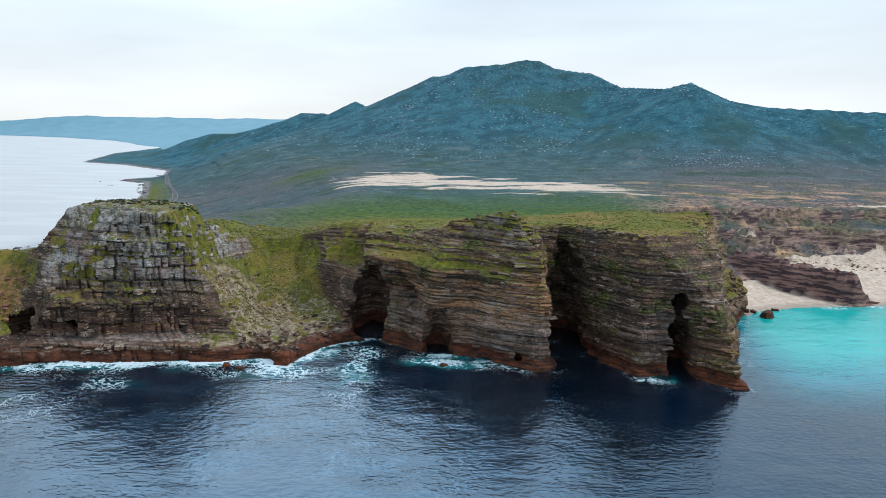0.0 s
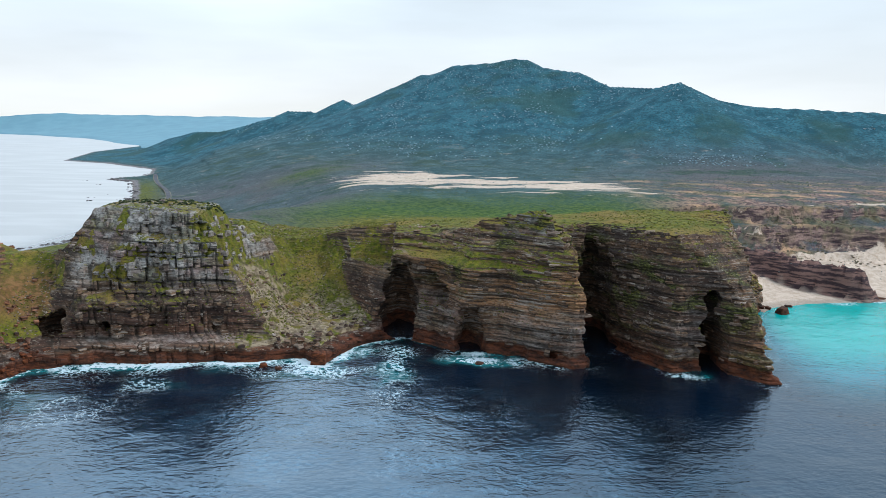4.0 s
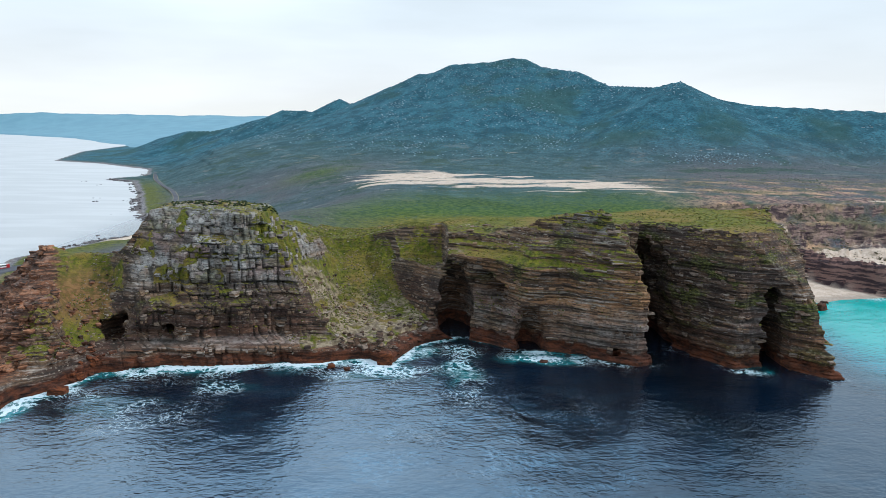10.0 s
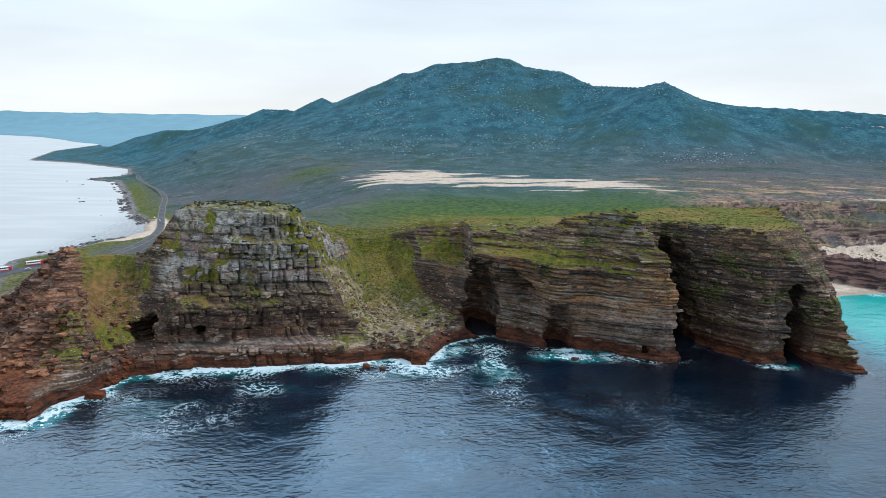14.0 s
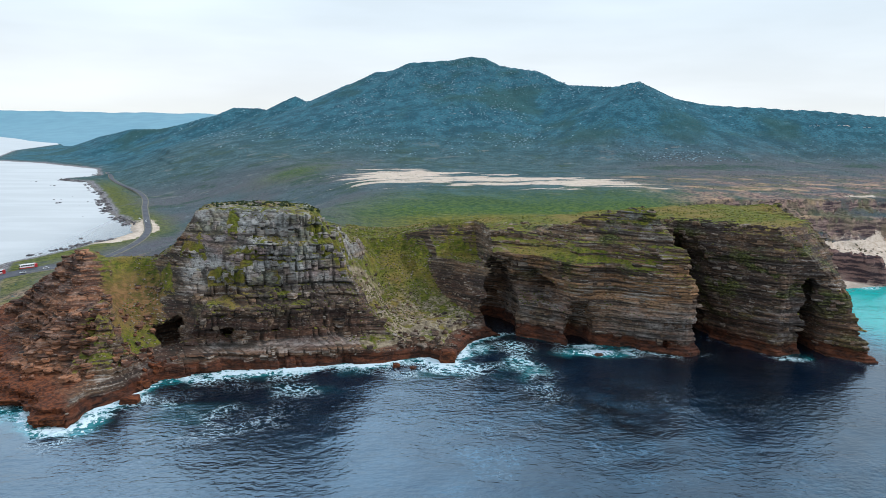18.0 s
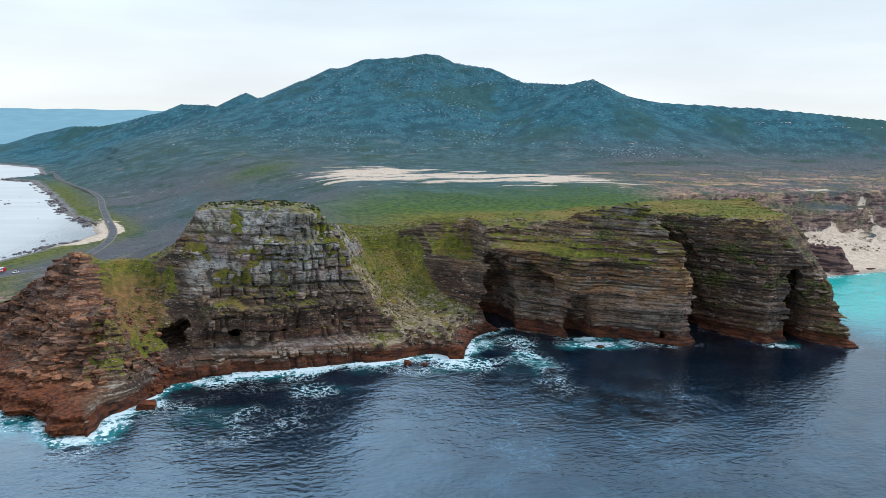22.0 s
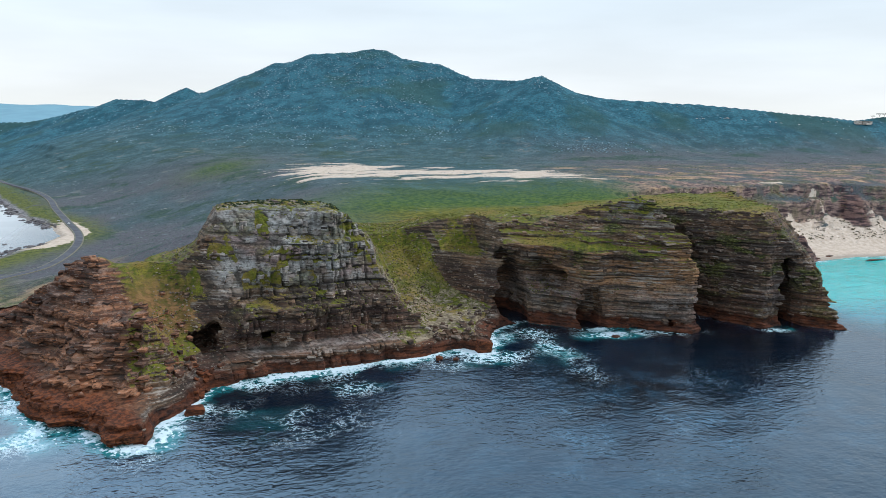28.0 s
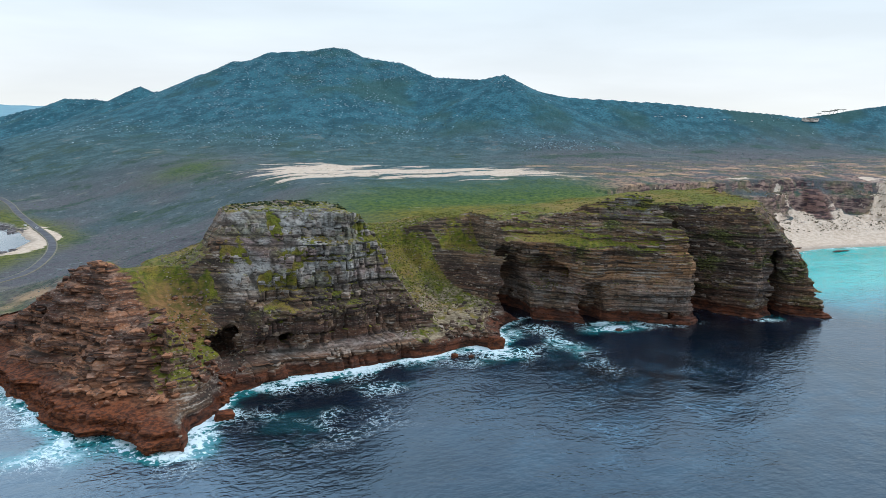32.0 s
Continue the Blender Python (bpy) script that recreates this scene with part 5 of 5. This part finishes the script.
def boulders():
    rng = np.random.default_rng(12)
    areas = (  # count, middle, spread, size, stones, label, group
        (46, (-222, 316), (14, 10), (1.2, 3.6), RED_STONE, "angular brown boulder lying in the gully above the surf", "boulders below the gully"),
        (26, (-226, 340), (9, 14), (0.9, 2.6), RED_STONE, "brown boulder half sunk in the grassy gully", "boulders in the gully"),
        (40, (-92, 343), (18, 8), (1.2, 3.8), GREY_STONE, "pale angular boulder at the foot of the scree", "boulders below the scree"),
        (34, (-62, 372), (12, 8), (0.9, 2.8), GREY_STONE, "grey boulder on the shore below the slope", "boulders on the shore"),
        (30, (-98, 385), (12, 20), (0.7, 2.0), GREY_STONE, "small stone lying on the grassy slope", "stones on the slope"),
        (22, (-214, 366), (8, 9), (1.0, 2.6), GREY_STONE, "weathered boulder on the grassy shoulder of the peak", "boulders on the shoulder"),
        (24, (-262, 318), (16, 14), (1.4, 4.0), RED_STONE, "red-brown block fallen on the stepped spur", "blocks on the spur"),
        (30, (192, 430), (12, 14), (1.0, 3.4), GREY_STONE, "dark boulder at the edge of the turquoise bay", "boulders by the bay"))
    for count, (mx, my), (sx, sy), (lo, hi), stones, label, group in areas:
        done = 0
        while done < count:
            x, y = rng.normal(mx, sx * 0.7), rng.normal(my, sy * 0.7)
            z = float(HEIGHT.at(x, y))
            if z < 0.2 or z > 60:
                continue
            size = rng.uniform(lo, hi)
            ob = new("boulder", stones[int(rng.integers(len(stones)))])
            w, d, h = size * rng.uniform(0.8, 1.3), size * rng.uniform(0.7, 1.1), size * rng.uniform(0.5, 0.8)
            ob.matrix_basis = Matrix.LocRotScale((x, y, z + h * 0.18), Euler((rng.normal(0, 0.25), rng.normal(0, 0.25), rng.uniform(0, 6.28))), (w, d, h))
            tagged(ob, label, "boulder", group)
            done += 1
    # rocks awash
    for x, y, w, d, h, turn, label in ((-104, 326, 3.4, 2.6, 1.9, 20, "reddish rock awash in the surf"), (-96, 323, 2.6, 2.0, 1.3, 50, "dark rock awash in white foam"), (-218, 294, 7, 4.5, 3, 10, "brown rock awash beside the spur"),
                                       (209, 436, 8, 5.5, 5, 30, "dark rock standing in the shallow bay"), (200, 447, 5, 3, 3, 70, "low rock at the water's edge in the bay"), (221, 452, 4, 2.5, 2, 0, "small rock in the turquoise shallows"),
                                       (352, 461, 22, 3, 1.1, 4, "long dark ledge of rock on the wet beach"), (322, 483, 9, 3, 1.6, 15, "flat dark rock lying on the sand"), (297, 478, 16, 3.5, 2.0, -12, "low purple-brown ledge at the beach edge"),
                                       (2, 333, 4, 3, 1.6, 0, "dark rock ringed by foam below the caves"), (-78, 332, 7, 6, 8, 8, "square block of brown rock at the shore's corner")):
        ob = new("sea_rock", (RED_STONE if x < 0 else GREY_STONE)[int(abs(x)) % 7])
        ob.matrix_basis = Matrix.LocRotScale((x, y, 0.25 * h if h < 7 else 1), Euler((0.06, 0.05, radians(turn))), (w, d, h))
        tagged(ob, label, "rock")


boulders()


# ---- scrub, tussocks and stones too many to count ----
def clumps(name, x, y, z, size, flat, material, seed, label, category, rough=0.35):
    """Very many small lumps of uneven outline as one mesh."""
    rng = np.random.default_rng(seed)
    n = len(x)
    j = 1 + rng.uniform(-rough, rough, (n, len(ICO_V), 1))
    v = ICO_V[None] * j
    a = rng.uniform(0, 6.28, n)
    ca, sa = np.cos(a)[:, None], np.sin(a)[:, None]
    wide = rng.uniform(0.75, 1.35, n)[:, None]
    vx, vy = v[:, :, 0] * wide, v[:, :, 1]
    px = (ca * vx - sa * vy) * size[:, None] + x[:, None]
    py = (sa * vx + ca * vy) * size[:, None] + y[:, None]
    pz = v[:, :, 2] * (size * flat)[:, None] + (z + size * flat * 0.45)[:, None]
    f = (ICO_F[None] + (np.arange(n) * len(ICO_V))[:, None, None]).reshape(-1, 3)
    ob = skin(name, np.stack([px, py, pz], -1).reshape(-1, 3), f, material)
    return tagged(ob, label, category, kind="stuff")


def scatter():
    rng = np.random.default_rng(4)

    def polar(n, r0, r1, a0=-50, a1=48):
        r = np.exp(rng.uniform(math.log(r0), math.log(r1), n))
        a = np.radians(rng.uniform(a0, a1, n))
        return -100 + r * np.sin(a), r * np.cos(a), r
    x, y, r = polar(40000, 440, 1300)
    z, s = land_height(x, y)
    patch = fbm(x / 60, y / 60, 4, 91)
    on_road = np.abs(x - road_x(y)) < 7
    u = (y - (775 - 0.50 * x)) / np.maximum(82 - 0.2 * x, 20)
    dune = (np.abs(u) < 1.1) & (x > -130) & (x < 215)
    inner = (x > X0) & (x < X1) & (y < 466)
    ok = (s > 20) & ~on_road & ~inner & (z > 2.5) & (rng.uniform(0, 1, len(x)) < np.where(dune, 0.05, np.where((x > -70) & (x < 240) & (y < 650), 0.10, 0.25 + 0.35 * ease(r, 600, 1000)))) & ~((s < 42) & (x > 180))
    ok &= ~((np.hypot(x + 366, y - 545) < 42))
    x, y, z, r, patch = (q[ok] for q in (x, y, z, r, patch))
    size = rng.uniform(0.3, 0.75, len(x)) * (0.4 + r / 1300)
    kind = patch + rng.normal(0, 0.22, len(x))
    for lo, hi, name, a, b, label in ((-9, -0.05, "scrub", (0.050, 0.096, 0.098), (0.085, 0.135, 0.132), "low dark green coastal scrub on the plain"),
                                      (-0.05, 0.2, "heath", (0.080, 0.11, 0.112), (0.14, 0.16, 0.16), "grey-brown heath bushes on the plain"),
                                      (0.2, 9, "bushes", (0.045, 0.085, 0.045), (0.10, 0.13, 0.060), "olive green bushes on the plain")):
        m = (kind >= lo) & (kind < hi)
        clumps(name, x[m], y[m], z[m], size[m], 0.42, varied("leaves_of_" + name, a, b, 0.02), 7, label, "scrub")
    # pale rocks showing through on the mountain, blue distance haze in their colour
    x, y, r = polar(60000, 950, 2300, -42, 52)
    z, s = land_height(x, y)
    rocky = fbm(x / 90, y / 90, 4, 33) + 0.6 * ease(ridge_height(x, y), 110, 230) + rng.normal(0, 0.25, len(x)) - 0.35 * ease(x, 350, 600)
    ok = (rocky > 0.42) & (ridge_height(x, y) > 60) & (s > 60)
    x, y, z, r = (q[ok][:9000] for q in (x, y, z, r))
    clumps("pale_rocks", x, y, z, rng.uniform(0.6, 1.8, len(x)), 0.6, varied("hazy_pale_rock", (0.14, 0.23, 0.28), (0.34, 0.44, 0.48), 0.05), 8, "pale rocks scattered over the mountain side", "rocks", 0.4)
    # bushes standing on the dunes above the beach
    x, y = rng.uniform(205, 620, 9000), rng.uniform(470, 640, 9000)
    z, s = land_height(x, y)
    ok = (s > 50) & (s < 125) & (fbm(x / 14, y / 14, 4, 97) > 0.03) & ((s > 62) | (x > 300))
    x, y, z = (q[ok] for q in (x, y, z))
    clumps("dune_bushes", x, y, z, rng.uniform(0.35, 1.1, len(x)), 0.5, varied("dune_leaves", (0.085, 0.075, 0.045), (0.20, 0.155, 0.10), 0.1), 12, "low brown-green bushes dotted over the pale dunes", "bushes")
    # rocks along the western shore
    x, y = rng.uniform(-700, -335, 30000), rng.uniform(590, 1500, 30000)
    s = coast_distance(x, y)
    ok = (np.abs(s + 1.5) < 7) & (fbm(x / 30, y / 30, 3, 98) > 0.0) & ~((np.hypot(x + 345, y - 750) < 45))
    far = (s < -6) & (s > -60) & (fbm(x / 25, y / 12, 3, 99) > 0.52) & (rng.uniform(0, 1, len(x)) < 0.14)
    ok |= far
    x, y = x[ok][:2200], y[ok][:2200]
    z = np.maximum(land_height(x, y)[0], -0.4)
    clumps("shore_rocks", x, y, z, rng.uniform(0.6, 2.4, len(x)), 0.45, varied("dark_shore_rock", (0.060, 0.054, 0.058), (0.20, 0.18, 0.18), 0.1), 13, "dark weed-covered rocks along the western shore", "rocks", 0.4)
    # tussocks on the headland
    i = rng.choice(np.flatnonzero((FN[:, 2] > 0.72) & (FC[:, 2] > 16)), 9000, replace=False)
    x, y, z = FC[i].T
    keep = (fbm(x / 12, y / 12, 3, 95) > -0.1) & (x > -245)
    x, y, z = x[keep], y[keep], z[keep]
    i = rng.choice(np.flatnonzero((FN[:, 2] > 0.6) & (FC[:, 2] > 9) & (FC[:, 0] > -126) & (FC[:, 0] < -50)), 3200, replace=False)
    x, y, z = (np.concatenate([a, b]) for a, b in zip((x, y, z), FC[i].T))
    clumps("tussocks", x, y, z - 0.1, rng.uniform(0.2, 0.6, len(x)), 0.7, varied("tussock_grass", (0.055, 0.068, 0.009), (0.185, 0.172, 0.034), 0.2), 10, "small grass tussocks and bushes on the headland", "tussocks")
    # dark bushes along the back of the peak's top
    x, y = rng.uniform(-202, -142, 300), rng.uniform(384, 404, 300)
    z = HEIGHT.at(x, y)
    ok = (z > 64) & (fbm(x / 9, y / 9, 3, 94) > -0.25)
    clumps("rim_bushes", x[ok], y[ok], z[ok] - 0.1, rng.uniform(0.4, 0.95, ok.sum()), 0.7, varied("rim_leaves", (0.018, 0.030, 0.012), (0.045, 0.060, 0.022), 0.3), 14, "dark green bushes along the rim of the peak", "bushes")
    # loose stones on scree and ledges
    i = rng.choice(np.flatnonzero((FN[:, 2] > 0.5) & (FC[:, 2] > 4) & (FC[:, 2] < 50) & (((FC[:, 0] > -135) & (FC[:, 0] < -58)) | ((FC[:, 0] < -205) & (FC[:, 0] > -236)))), 3500, replace=False)
    x, y, z = FC[i].T
    clumps("loose_stones", x, y, z - 0.1, rng.uniform(0.15, 0.65, len(x)), 0.6, varied("loose_stone", (0.11, 0.08, 0.06), (0.30, 0.25, 0.20), 0.3), 11, "loose stones scattered on scree and rock ledges", "stones", 0.4)


scatter()
